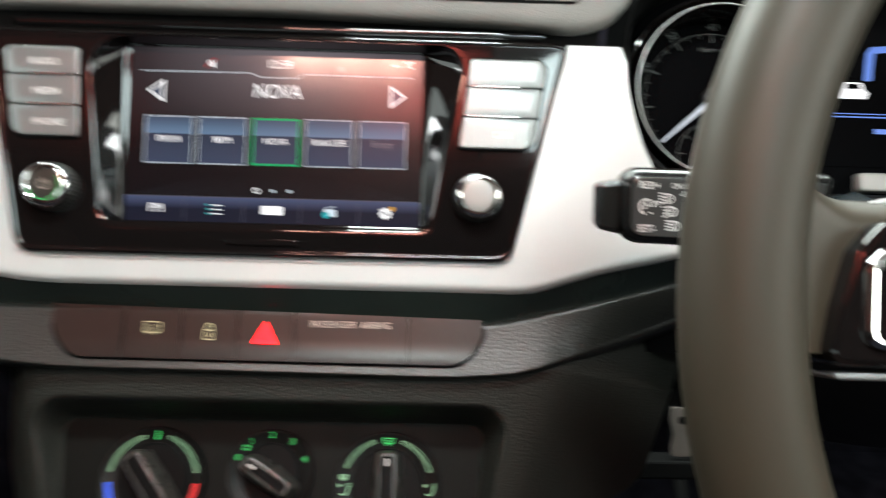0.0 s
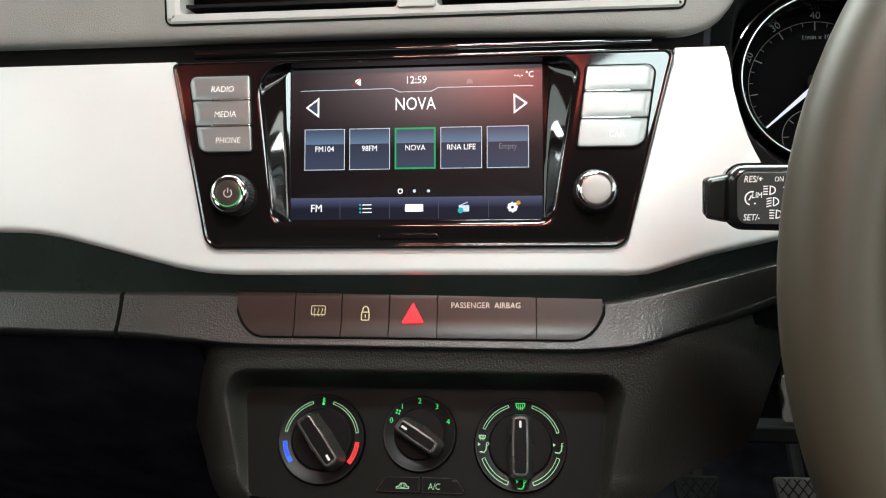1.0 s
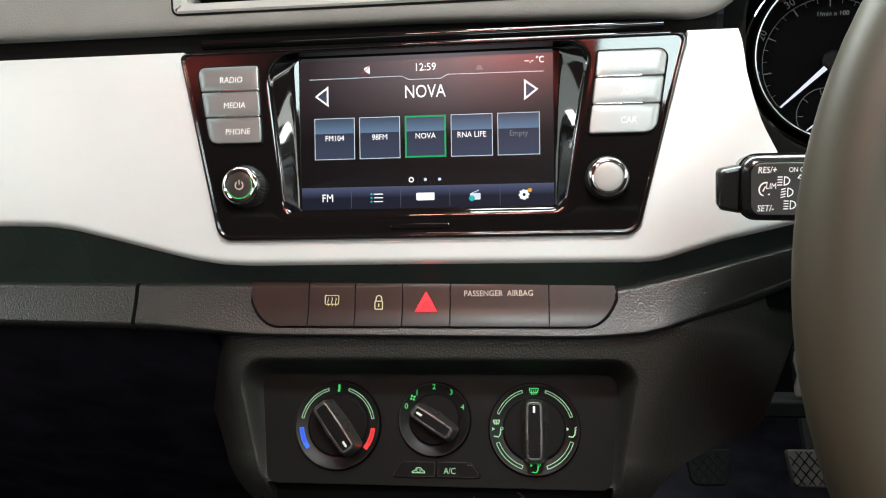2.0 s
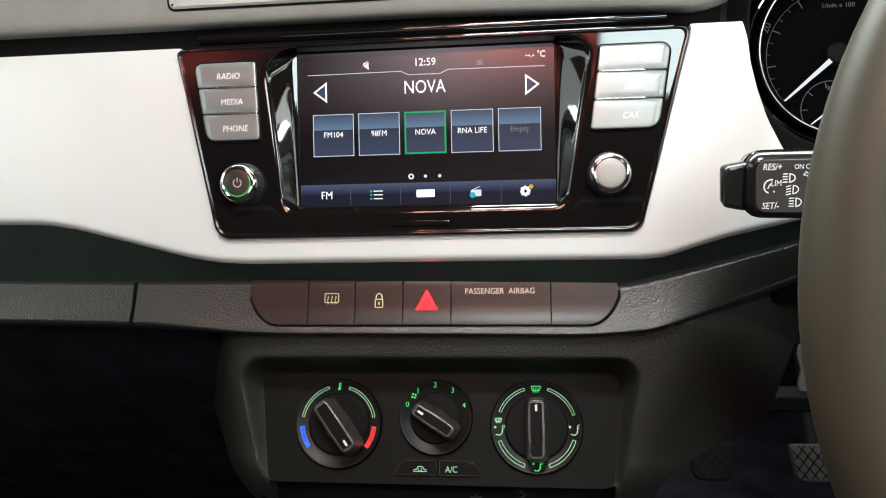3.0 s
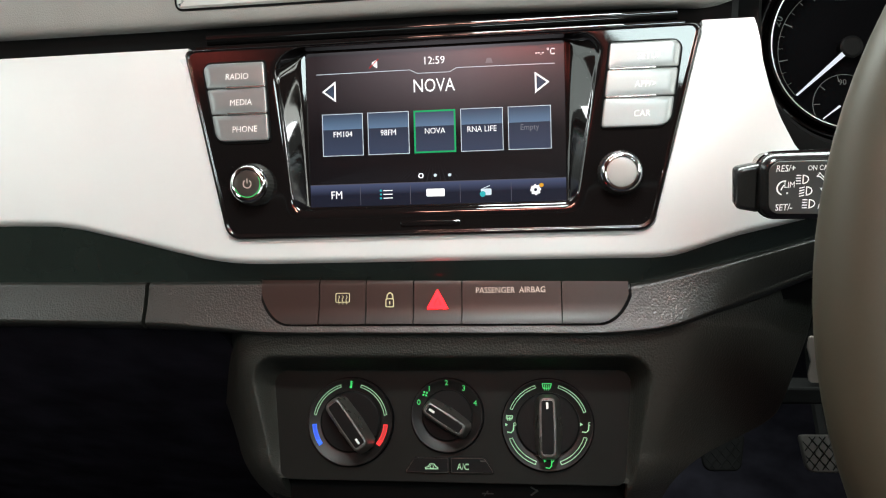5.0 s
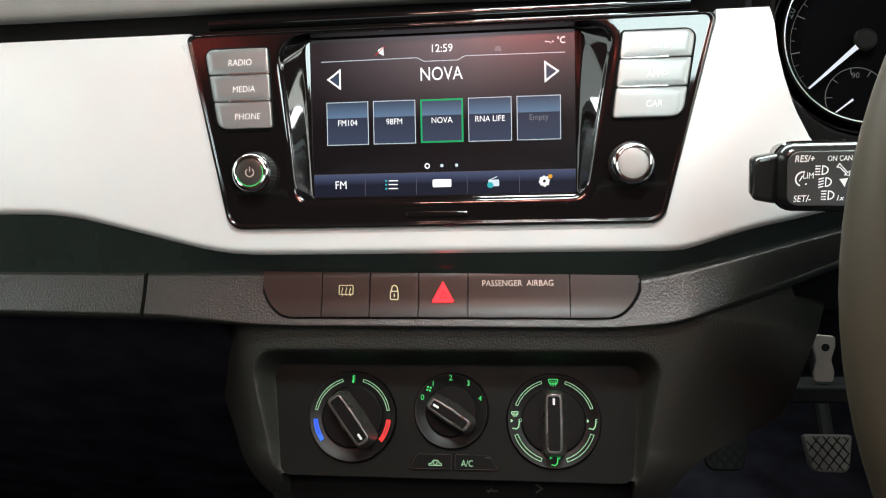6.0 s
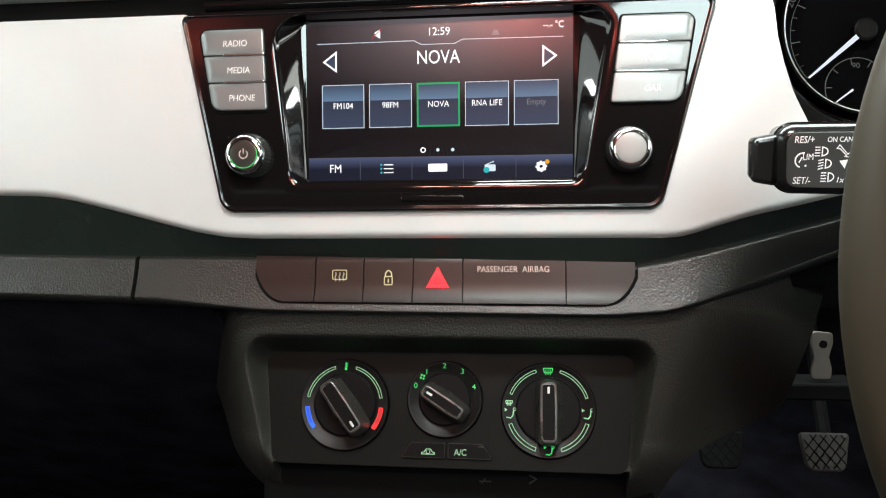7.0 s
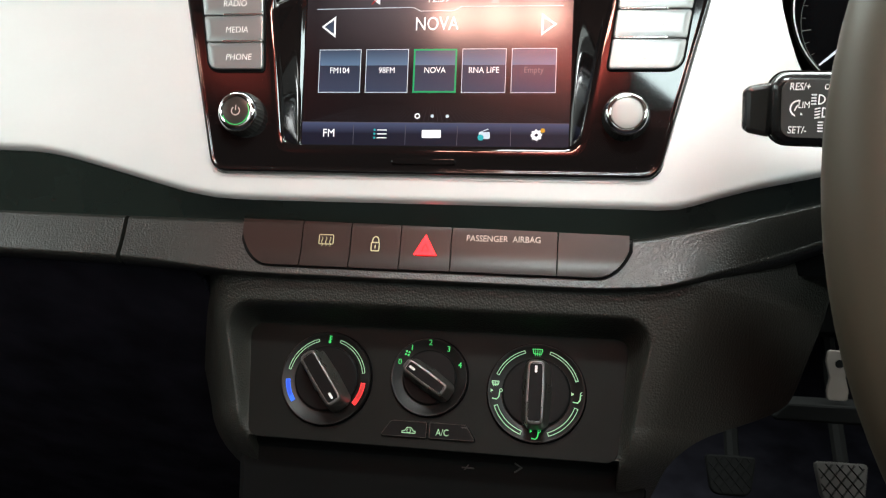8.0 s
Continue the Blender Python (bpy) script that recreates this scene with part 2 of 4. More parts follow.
M_RING = material("dark_chrome", (0.70, 0.69, 0.67), 0.36, 1.0, vary=0)
M_LEATHER = material("worn_wheel_leather", (0.040, 0.0325, 0.0215), 0.48, spec=0.36, vary=0.10, grain=0.03, scale=900)
M_DIAL = material("satin_black_dial", (0.046, 0.041, 0.036), 0.26, spec=1.0, vary=0.1, smudge=0.08)
M_SCALE = material("satin_dial_scale", (0.006, 0.005, 0.0045), 0.40, spec=0.22, vary=0.1)
M_PLATE = material("satin_heater_plate", (0.0052, 0.0056, 0.0048), 0.5, spec=0.12, vary=0.12, smudge=0.1)
M_DISC = material("matte_black_disc", (0.0035, 0.0035, 0.0035), 0.5, spec=0.10, vary=0.1)
M_BAR = material("dull_black_bar", (0.004, 0.004, 0.004), 0.05, spec=0.6, vary=0.1)
M_KNOBSIDE = material("knurled_knob_plastic", (0.03, 0.029, 0.027), 0.3, spec=0.6, vary=0.1)
M_STALKBODY = material("black_stalk_plastic", (0.012, 0.012, 0.012), 0.2, spec=0.8, vary=0.1, grain=0.01, scale=2000)
M_STALK = material("grey_stalk_face", (0.055, 0.055, 0.054), 0.26, vary=0.08, grain=0.02, scale=2000)
M_RUBBER = material("black_rubber", (0.026, 0.024, 0.022), 0.6, vary=0.25, grain=0.1, scale=500)
M_CARPET = material("dark_carpet", (0.021, 0.020, 0.027), 0.95, spec=0.0, vary=0.4, grain=0.8, scale=900)
M_LINING = material("warm_headlining", (0.075, 0.038, 0.032), 0.9, spec=0.1, vary=0.1, grain=0.2, scale=900)
M_WHITE = material("white_print", (0.75, 0.75, 0.73), 0.5, vary=0)
M_STALKPRINT = material("bright_white_print", (0.95, 0.95, 0.94), 0.5, vary=0)
M_GREYPRINT = material("pale_print", (0.62, 0.50, 0.44), 0.5, vary=0)
M_DIMPRINT = material("grey_print", (0.03, 0.028, 0.026), 0.5, vary=0)
M_ICON = material("lit_amber_icon", (0.4, 0.38, 0.25), 0.5, vary=0, glow=(0.75, 0.66, 0.32), power=0.45)
M_RED = material("lit_red_triangle", (0.4, 0.01, 0.01), 0.3, vary=0, glow=(1.0, 0.004, 0.008), power=9.0)
M_GREEN = material("lit_green_mark", (0.02, 0.2, 0.05), 0.5, vary=0, glow=(0.05, 0.75, 0.16), power=0.8)
M_PALEGREEN = material("lit_pale_mark", (0.2, 0.3, 0.2), 0.5, vary=0, glow=(0.32, 0.70, 0.36), power=0.62)
M_BLUE = material("lit_blue_arc", (0.02, 0.05, 0.4), 0.4, vary=0, glow=(0.03, 0.17, 1.0), power=1.1)
M_HOT = material("lit_red_arc", (0.4, 0.02, 0.02), 0.4, vary=0, glow=(0.95, 0.02, 0.02), power=0.9)
M_BLUECORE = material("dim_blue_arc", (0.02, 0.05, 0.3), 0.4, vary=0, glow=(0.015, 0.07, 0.62), power=0.9)
M_HOTCORE = material("dim_red_arc", (0.3, 0.02, 0.02), 0.4, vary=0, glow=(0.36, 0.012, 0.014), power=0.9)
# the display: its glass gives a reflection, its picture glows


def lit(name, colour, power):
    return material(name, (0.002, 0.002, 0.0025), 0.34, spec=0.08, vary=0, glow=colour, power=power, coat=1.0, coat_rough=0.125)


def graded(name, low, high, power, v0, v1):
    """A lit surface whose colour runs from low to high between two heights of its own."""
    mat = lit(name, low, power)
    nt = mat.node_tree
    co = nt.nodes.new("ShaderNodeTexCoord")
    sep = nt.nodes.new("ShaderNodeSeparateXYZ")
    mr = nt.nodes.new("ShaderNodeMapRange")
    mr.inputs[1].default_value, mr.inputs[2].default_value = v0 * MM, v1 * MM
    cr = nt.nodes.new("ShaderNodeMix")
    cr.data_type = "RGBA"
    cr.inputs["A"].default_value, cr.inputs["B"].default_value = (*low, 1), (*high, 1)
    nt.links.new(co.outputs["Object"], sep.inputs[0])
    nt.links.new(sep.outputs["Y"], mr.inputs[0])
    nt.links.new(mr.outputs[0], cr.inputs["Factor"])
    nt.links.new(cr.outputs["Result"], nt.nodes["Principled BSDF"].inputs["Emission Color"])
    return mat


M_SCREEN = graded("display_ground_and_haze", (0.004, 0.003, 0.004), (0.165, 0.142, 0.158), 1.0, -12, 30)
# the ground's glow, with the lamps' haze painted in, fades towards the display's sides
nt = M_SCREEN.node_tree
sep, far, mul = nt.nodes["Separate XYZ"], nt.nodes.new("ShaderNodeMapRange"), nt.nodes.new("ShaderNodeMath")
wide, aside = nt.nodes.new("ShaderNodeMath"), nt.nodes.new("ShaderNodeMath")
wide.operation, mul.operation, aside.operation = "ABSOLUTE", "MULTIPLY", "SUBTRACT"
aside.inputs[1].default_value = 0.012
far.inputs[1].default_value, far.inputs[2].default_value, far.inputs[3].default_value, far.inputs[4].default_value = 0.008, 0.078, 1.0, 0.15
nt.links.new(sep.outputs["X"], aside.inputs[0])
nt.links.new(aside.outputs[0], wide.inputs[0])
nt.links.new(wide.outputs[0], far.inputs[0])
nt.links.new(nt.nodes["Map Range"].outputs[0], mul.inputs[0])
nt.links.new(far.outputs[0], mul.inputs[1])
nt.links.new(mul.outputs[0], nt.nodes["Mix"].inputs["Factor"])
M_TILE = graded("display_tile", (0.030, 0.042, 0.075), (0.022, 0.029, 0.050), 1.5, -11, 3)
M_TILETOP = graded("display_tile_top", (0.10, 0.17, 0.27), (0.036, 0.052, 0.085), 1.3, 3, 12)
M_TAB = graded("display_tab_bar", (0.010, 0.012, 0.026), (0.075, 0.095, 0.185), 1.0, 0, 6)
M_LINE = lit("display_line", (0.52, 0.60, 0.66), 1.5)
M_DIMLINE = lit("display_dim_line", (0.10, 0.10, 0.13), 1.0)
M_TEXT = lit("display_white", (0.85, 0.85, 0.86), 1.6)
M_DIM = lit("display_grey_text", (0.20, 0.21, 0.24), 1.0)
M_SEL = lit("display_green", (0.01, 0.46, 0.15), 1.0)
M_FAINT = graded("display_faint_line", (0.034, 0.034, 0.042), (0.004, 0.003, 0.004), 1.0, -38, -28)
M_SELRED = lit("display_red", (0.55, 0.02, 0.02), 1.0)
M_TEAL = lit("display_teal", (0.03, 0.50, 0.55), 1.0)
M_ORANGE = lit("display_orange", (0.8, 0.40, 0.03), 1.0)
M_NEEDLE = lit("gauge_needle_white", (0.80, 0.86, 0.95), 1.0)
M_GAUGENUM = material("gauge_number", (0.11, 0.12, 0.115), 0.9, spec=0.0, vary=0)
M_CLUSTER = lit("cluster_blue", (0.16, 0.30, 0.85), 1.0)

M_FACE = material("flat_black_dial", (0.0022, 0.0022, 0.0026), 0.85, spec=0.02, vary=0.1)

# ---- the cabin that closes the place ----
def plank(name, x0, x1, y0, y1, z0, z1, mat, label):
    bm = bmesh.new()
    bmesh.ops.create_cube(bm, size=1, matrix=Matrix.LocRotScale(((x0 + x1) / 2, (y0 + y1) / 2, (z0 + z1) / 2), None, (x1 - x0, y1 - y0, z1 - z0)))
    bmesh.ops.bevel(bm, geom=bm.edges, offset=0.008, segments=2, affect="EDGES")
    return tagged(part(name, bm, mat, None), label, name.split("_")[0], kind="structure")


plank("floor", -0.76, 0.86, -1.5, 0.75, 0.18, 0.22, M_CARPET, "black carpeted car floor in deep shade")
for name, x0, x1, y0, y1 in (("ceiling", -0.76, 0.86, -0.67, 0.05), ("ceiling_rear", -0.76, 0.86, -1.5, -1.01), ("ceiling_passenger", -0.76, 0.18, -1.01, -0.67), ("ceiling_driver", 0.56, 0.86, -1.01, -0.67)):
    plank(name, x0, x1, y0, y1, 1.45, 1.49, M_LINING, "warm cloth headlining round a made-up light opening")
plank("wall_passenger", -0.80, -0.74, -1.5, 0.75, 0.20, 0.98, M_MATTE, "black plastic lower door panel")
plank("wall_driver", 0.84, 0.90, -1.5, 0.75, 0.20, 0.98, M_MATTE, "black plastic lower door panel")
# unseen walls added to block outside light from the bezel's reflections
plank("wall_passenger_rear", -0.80, -0.74, -1.5, -0.68, 0.98, 1.45, M_LINING, "dark unseen wall added to keep the bezel's reflections black")
plank("wall_driver_rear", 0.84, 0.90, -1.5, -0.98, 0.98, 1.45, M_LINING, "dark unseen wall added to keep the bezel's reflections black")
plank("wall_passenger_rail", -0.80, -0.74, -0.68, 0.30, 1.24, 1.45, M_LINING, "dark cloth covered roof rail over the door")
plank("wall_driver_rail", 0.84, 0.90, -0.98, 0.30, 1.24, 1.45, M_LINING, "dark cloth covered roof rail over the door")
plank("wall_rear", -0.76, 0.86, -1.56, -1.50, 0.20, 1.45, M_LINING, "warm cloth covered rear of the cabin")
plank("wall_front", -0.76, 0.86, 0.70, 0.75, 0.20, 0.99, M_CARPET, "dark carpeted bulkhead beyond the pedals")

# ---- dashboard ----
dash = thing("dashboard", (0, 0.05, 0.74), "grained dark grey car dashboard with soft lower pad", "dashboard", kind="structure")

SILVER_LOW = [(-700, -52), (-300, -58), (-248, -57.5), (-221, -58.3), (-204, -61), (-181, -66.7), (-149, -75), (-133, -79.0), (-117, -81.6), (-100, -82.6), (119, -83.2), (128, -82), (144, -76.6), (160, -71.8), (182, -67.0), (215, -59), (300, -36)]


def silver_low(u):
    return (lerp_table(SILVER_LOW, u - 5) + 2 * lerp_table(SILVER_LOW, u) + lerp_table(SILVER_LOW, u + 5)) / 4


def silver_top(u):
    if u < -138.2 or 142.0 < u <= 168:
        return 40.0
    if u > 168:
        return lerp_table([(168, 40), (169.5, 30), (171, 17), (175.7, -3.4), (184, -24), (197, -40), (215, -50), (240, -54), (300, -33)], u)
    if u < -117.0:
        return 37 - (u + 138.2) * 105.5 / 21.2
    if u > 115.0:
        return -68.5 + (u - 115.0) * 105.5 / 27.0
    return -68.5


us = sorted([-700 + i * 40 for i in range(10)] + [-300 + i * 6 for i in range(101)] + [-138.25, -138.15, -133, -128, -122, -117.0, 115.0, 120, 126, 131, 137, 141.95, 142.05, 167.9, 168.5, 169.5, 171, 173, 178])


def trim_point(s, t):
    u = us[round(s * (len(us) - 1))]
    lo, hi = silver_low(u), silver_top(u)
    k = round(t * 16)
    near = (0, 0.4, 0.9, 1.5, 2.2, 3.0, 4.0, 5.0)
    d = near[k] if k < 8 else 5.0 + (hi - lo - 5.0) * (k - 7) / 9
    v = lo + d
    h = 9.5 - 3.2 * max(0, 1 - d / 4.0) ** 2 - 0.00022 * (v + 12) ** 2 - 0.026 * max(0, v - 28) ** 2
    return Vector((u * MM, v * MM, h * MM))


bm = sheet(trim_point, len(us) - 1, 16, (0, 0, -0.012))
tagged(part("trim_panel", bm, M_SILVER, None, m=FACE), "satin silver painted trim panel across the dashboard", "trim", kind="structure")

# the dark ledge that falls back under the silver trim
STRIP_TOP = [(-300, 12.8), (-175, 11.0), (-102, 10.7), (90, 5.0), (109, 6.0), (152, 15.9), (203, 29.0), (300, 55)]
STRIP_LOW = [(-300, -13.5), (-174, -16.4), (-90, -20.4), (90, -22.0), (123, -19.4), (151, -10.4), (180, -0.4), (202, 8.1), (300, 45)]


def smooth_read(table, u, w=10):
    return sum(lerp_table(table, u + w * k / 2) for k in (-2, -1, 0, 1, 2)) / 5


def ledge_point(s, t):
    u = -700 + 1000 * s
    top = FACE @ Vector((u * MM, (silver_low(u) + 0.8) * MM, 6 * MM))
    low = STRIP @ Vector((u * MM, (smooth_read(STRIP_TOP, u) - 0.5) * MM, -3.5 * MM))
    p = top.lerp(low, t)
    return p


part("ledge", sheet(ledge_point, 100, 8, (0, 0.03, 0)), M_SMOOTH, dash, "smooth dark plastic ledge")


# the grained pad that carries the switches, split by the glovebox seam
def pad_height(u, k):
    """The pad's height: it swells towards its lower edge, and turns down at the driver's end."""
    swell = min(1.0, max(0.0, u - 125) / 60)
    swell = swell * swell * (3 - 2 * swell)
    return -1.0 - 3.0 * max(0, 1 - (1 - k) / 0.12) ** 2 - 13.0 * swell * (1 - k) ** 1.3 + 2.8 * (1 - k) ** 2 * (1 - swell)


def pad_point(u, t):
    lo, hi = smooth_read(STRIP_LOW, u), smooth_read(STRIP_TOP, u)
    r = 2.5 + 6.0 * min(1.0, max(0.0, -105 - u, u - 118) / 50)
    if t < 0.3:
        g = math.pi / 2 * (1 - t / 0.3)
        v, h = lo + r * 0.5 * (1 - math.sin(g)), pad_height(u, 0) - r * (1 - math.cos(g)) - 14 * max(0.0, 1 - t / 0.05)
    else:
        k = (t - 0.3) / 0.7
        v, h = lo + r * 0.5 + (hi - lo - r * 0.5) * k, pad_height(u, k)
    return STRIP @ Vector((u * MM, v * MM, h * MM))


part("glovebox_lid", sheet(lambda s, t: pad_point(-700 + 527.3 * s, t), 60, 40, (0, 0.05, 0.0)), M_PAD, dash, "grained upper edge of the glovebox lid")
part("lower_pad", sheet(lambda s, t: pad_point(-170.3 + 470.3 * s, t), 90, 40, (0, 0.05, 0.0)), M_PAD, dash, "grained soft pad")
bm = bmesh.new()
bmesh.ops.create_cube(bm, size=1, matrix=Matrix.LocRotScale((-0.25, 0.03, 0.735), None, (1.0, 0.06, 0.05)))
part("seam_backing", bm, M_DARK, dash)

# upper dash skin with its rolled lip
LIP = [(-300, -12.0), (0, -12.0), (110, -14.5), (150, -16.5), (165, -11), (172, -6), (178, 5), (186, 30), (200, 60), (300, 75)]


def upper_point(s, t):
    u = -700 + 882 * s
    lip = smooth_read(LIP, u, 8)
    if t < 0.25:
        k = t / 0.25
        v, h = lip + 7 * k * k, -7 * (1 - k) ** 2 - 9 * max(0, 0.4 - k)
    else:
        k = (t - 0.25) / 0.75
        v, h = lip + 7 + (75 - lip) * k, -22 * k ** 3
    return VENT @ Vector((u * MM, v * MM, h * MM))


VENT_U0, VENT_U1, VENT_V0, VENT_V1 = -143.6, 147, -1.4, 56


def upper_skin():
    """The skin, with a hole where the vents sit."""
    bm = sheet(upper_point, 184, 24, (0, 0.12, 0))
    gone = []
    inv = VENT.inverted()
    for f in bm.faces:
        c = inv @ f.calc_center_median() * 1000
        if VENT_U0 + 4 < c.x < VENT_U1 - 4 and VENT_V0 + 3 < c.y < VENT_V1 - 3 and c.z > -40:
            gone.append(f)
    bmesh.ops.delete(bm, geom=gone, context="FACES")
    return bm


part("upper_skin", upper_skin(), M_TOP, dash, "grained grey upper skin")
bm = bmesh.new()
bmesh.ops.create_cube(bm, size=1, matrix=Matrix.LocRotScale((-0.27, 0.055, 0.873), None, (0.86, 0.06, 0.03)))
part("gap_backing", bm, M_DARK, dash)

# ---- centre vents ----
vent = thing("air_vent", (0, 0.02, 0.89), "pale grey framed centre air vents with dark slats", "air vent")
outer = rounded(box(VENT_U0, VENT_U1, VENT_V0, VENT_V1), 3)
bm = loft([(outer, -14), (outer, 0.6), (inset(outer, 1.2), 1.6), (inset(outer, 5.0), 1.6)], False, False)
part("frame", clean(bm), M_VENT, vent, m=VENT)
# a black ring stands for the shade in the gap round the frame
part("gap_shade", clean(loft([(inset(outer, -1.3), -4), (inset(outer, -1.3), 0.5), (inset(outer, 0.2), 0.5)], False, False)), M_DARK, vent, "black ring drawn for the shaded gap round the frame", m=VENT)
for a, b in ((-135.6, -9.5), (12.8, 136)):
    hole = rounded(box(a, b, 3.6, 50), 3)
    # surround of one opening: a ring of plastic from the opening to its half of the frame
    half = box(-138.6, 1.6, 2.4, 52) if a < 0 else box(1.6, 142, 2.4, 52)
    part("surround", clean(loft([(rounded(half, 2), 1.4), (hole, 0.4), (inset(hole, 1.5), -16)], False, False)), M_VENT, vent, m=VENT)
    part("duct", clean(loft([(inset(hole, -2), -14), (inset(hole, -2), -40)], False, True)), M_DARK, vent, m=VENT)
    for k in range(5):
        v = 9 + 9 * k
        bm = loft([(box(a + 2, b - 2, v - 0.9, v + 0.9), -16), (box(a + 2, b - 2, v - 0.9, v + 0.9), -3)], True, True)
        part("slat", bm, M_MATTE, vent, m=VENT)
part("divider", slab(rounded(box(-9.0, 12.3, 3.0, 51), 1.5), -6, 3.4, 0.8), M_VENT, vent, "pale grey plastic bridge between the vents", m=VENT)

# ---- radio and display unit ----
unit = thing("infotainment_unit", (0, -0.02, 0.77), "glossy black touchscreen radio unit showing station tiles", "car radio")


def frame_in(d):
    """The bezel's outline moved inwards, less at its top, where the rim is narrow."""
    return rounded([(-138.2 + 1.05 * d, 37.5 - 0.5 * d), (-116.6 + 0.82 * d, -68.5 + d), (114.8 - 0.78 * d, -68.5 + d), (141.8 - 1.1 * d, 37.5 - 0.5 * d)], [3, 10 - d, 10 - d, 3])


def blend(a, b, f):
    """An outline between two others."""
    return [tuple(Vector(p).lerp(Vector(q), f)) for p, q in zip(a, b)]


def dense(loop, m=20, n=5):
    """The outline with its straight runs cut into m pieces, so that twisted walls stay smooth."""
    out = []
    for i, p in enumerate(loop):
        out.append(p)
        if i % (n + 1) == n:
            q = loop[(i + 1) % len(loop)]
            out += [tuple(Vector(p).lerp(Vector(q), k / m)) for k in range(1, m)]
    return out


edge = frame_in(0)
brow = rounded([(-91.5, 35.75), (-82, -58), (80, -58), (95, 35.75)], [19, 8, 8, 14])
rim = rounded([(-88.5, 35.6), (-78.5, -54.5), (76.5, -54.5), (92.0, 35.6)], [16, 9, 9, 12])
drop = rounded([(-87.3, 35.5), (-77.3, -53.3), (75.3, -53.3), (90.8, 35.5)], [15, 8, 8, 11])
hole = rounded([(-71.5, 34.4), (-71.5, -51.4), (71.0, -51.4), (71.0, 34.4)], 1.2)
levels = ([(edge, 2), (edge, 9.8)] + [(frame_in(d), h) for d, h in ((0.15, 11.2), (0.5, 12.1), (1.0, 12.7), (1.6, 12.95), (2.2, 12.8), (2.6, 12.5), (2.9, 12.32), (3.2, 12.3), (3.5, 12.3))]
          + [(blend(frame_in(3.5), brow, 0.93), 12.3), (brow, 12.3), (blend(brow, rim, 0.5), 12.25), (rim, 12.0), (drop, 11.2)]
          + [(blend(drop, inset(hole, -0.9), f), g) for f, g in [(k / 18, 0.95 + 5.68 * (0.86 - k / 18 + math.hypot(0.86 - k / 18, 0.1))) for k in range(1, 18)]]
          + [(inset(hole, -0.9), 0.95), (inset(hole, -0.4), 0.8), (hole, -0.4)])
bm = loft([(dense(loop), h) for loop, h in levels], False, False)
part("bezel", clean(bm), M_GLOSS, unit, "piano black bezel with a sunken surround", m=FACE, smooth=50)
# the silver trim's inner lip
bm = clean(loft([(inset(edge, -4.8), 7.6), (inset(edge, -3.6), 8.5), (inset(edge, -1.4), 8.85), (inset(edge, -0.7), 8.8), (inset(edge, -0.35), 8.0)], False, False))
bmesh.ops.delete(bm, geom=[v for v in bm.verts if v.co.y > 0.034], context="VERTS")
part("trim_lip", bm, M_SILVER, unit, "narrow satin silver lip", m=FACE)
for v, h, half, r in ((39.0, 3.5, 133, 3.4), (47.0, -6.5, 131, 4.0)):
    def bar_point(s, t, v=v, h=h, half=half, r=r):
        """Rounded towards the seats, flat on top."""
        g = radians(-80 + 104 * min(1.0, t / 0.9))
        return Vector(((2 * s - 1) * half, v + r * math.sin(g), h + r * math.cos(g) - (2 * r if t > 0.95 else 0))) * MM
    part("hood_bar", sheet(bar_point, 24, 20), M_BAR, unit, "glossy black bar above the display", m=FACE, smooth=40)
slot = rounded(box(-18.5, 14.5, -63.2, -60.2), 1.2)
part("card_slot", slab(slot, 11.5, 13.2, 0.7), M_GLOSS, unit, "narrow slot lip", m=FACE)

screen = part("screen", flat(box(-72, 71.5, -52, 34.8), -0.6, 0.6), M_SCREEN, unit, "lit colour touchscreen", m=FACE)
TILES = (("FM104", M_TEXT), ("98FM", M_TEXT), ("NOVA", M_TEXT), ("RNA LIFE", M_TEXT), ("Empty", M_DIM))
for i, (word, ink) in enumerate(TILES):
    c = -51.9 + 25.95 * i
    F = FACE @ pose(c * MM, -11.3 * MM, 0)
    chosen = i == 2
    part("tile", flat(box(-11.4, 11.4, -11.5, 3.0), 0.05, 0.1), M_TILE, screen, m=F)
    part("tile_top", flat(box(-11.4, 11.4, 3.0, 11.5), 0.05, 0.1), M_TILETOP, screen, m=F)
    part("tile_border", band(box(-11.6, 11.6, -11.7, 11.7), 0.9 if chosen else 0.34, 0.05, 0.2), M_SEL if chosen else M_LINE, screen, m=F)
    write(word, (0, 0.2, 0.25), 4.5, ink, screen, F, squeeze=0.90)
write("NOVA", (0, 13.6, 0.15), 10.2, M_TEXT, screen, FACE, squeeze=0.80)
write("12:59", (0.4, 27.3, 0.15), 6.0, M_TEXT, screen, FACE, squeeze=0.94)
write("--.- °C", (66.4, 28.9, 0.15), 5.0, M_TEXT, screen, FACE, align="RIGHT", squeeze=0.85)
for sx in (-1, 1):
    tri = [(sx * 63.0, 12.9), (sx * 55.2, 18.6), (sx * 55.2, 7.0)]
    part("arrow", band(tri if sx < 0 else tri[::-1], 0.9, 0.05, 0.2), M_TEXT, screen, m=FACE)
    part("arrow_fill", flat(inset(tri if sx < 0 else tri[::-1], 1.2), 0.05, 0.1), M_TILETOP, screen, m=FACE)
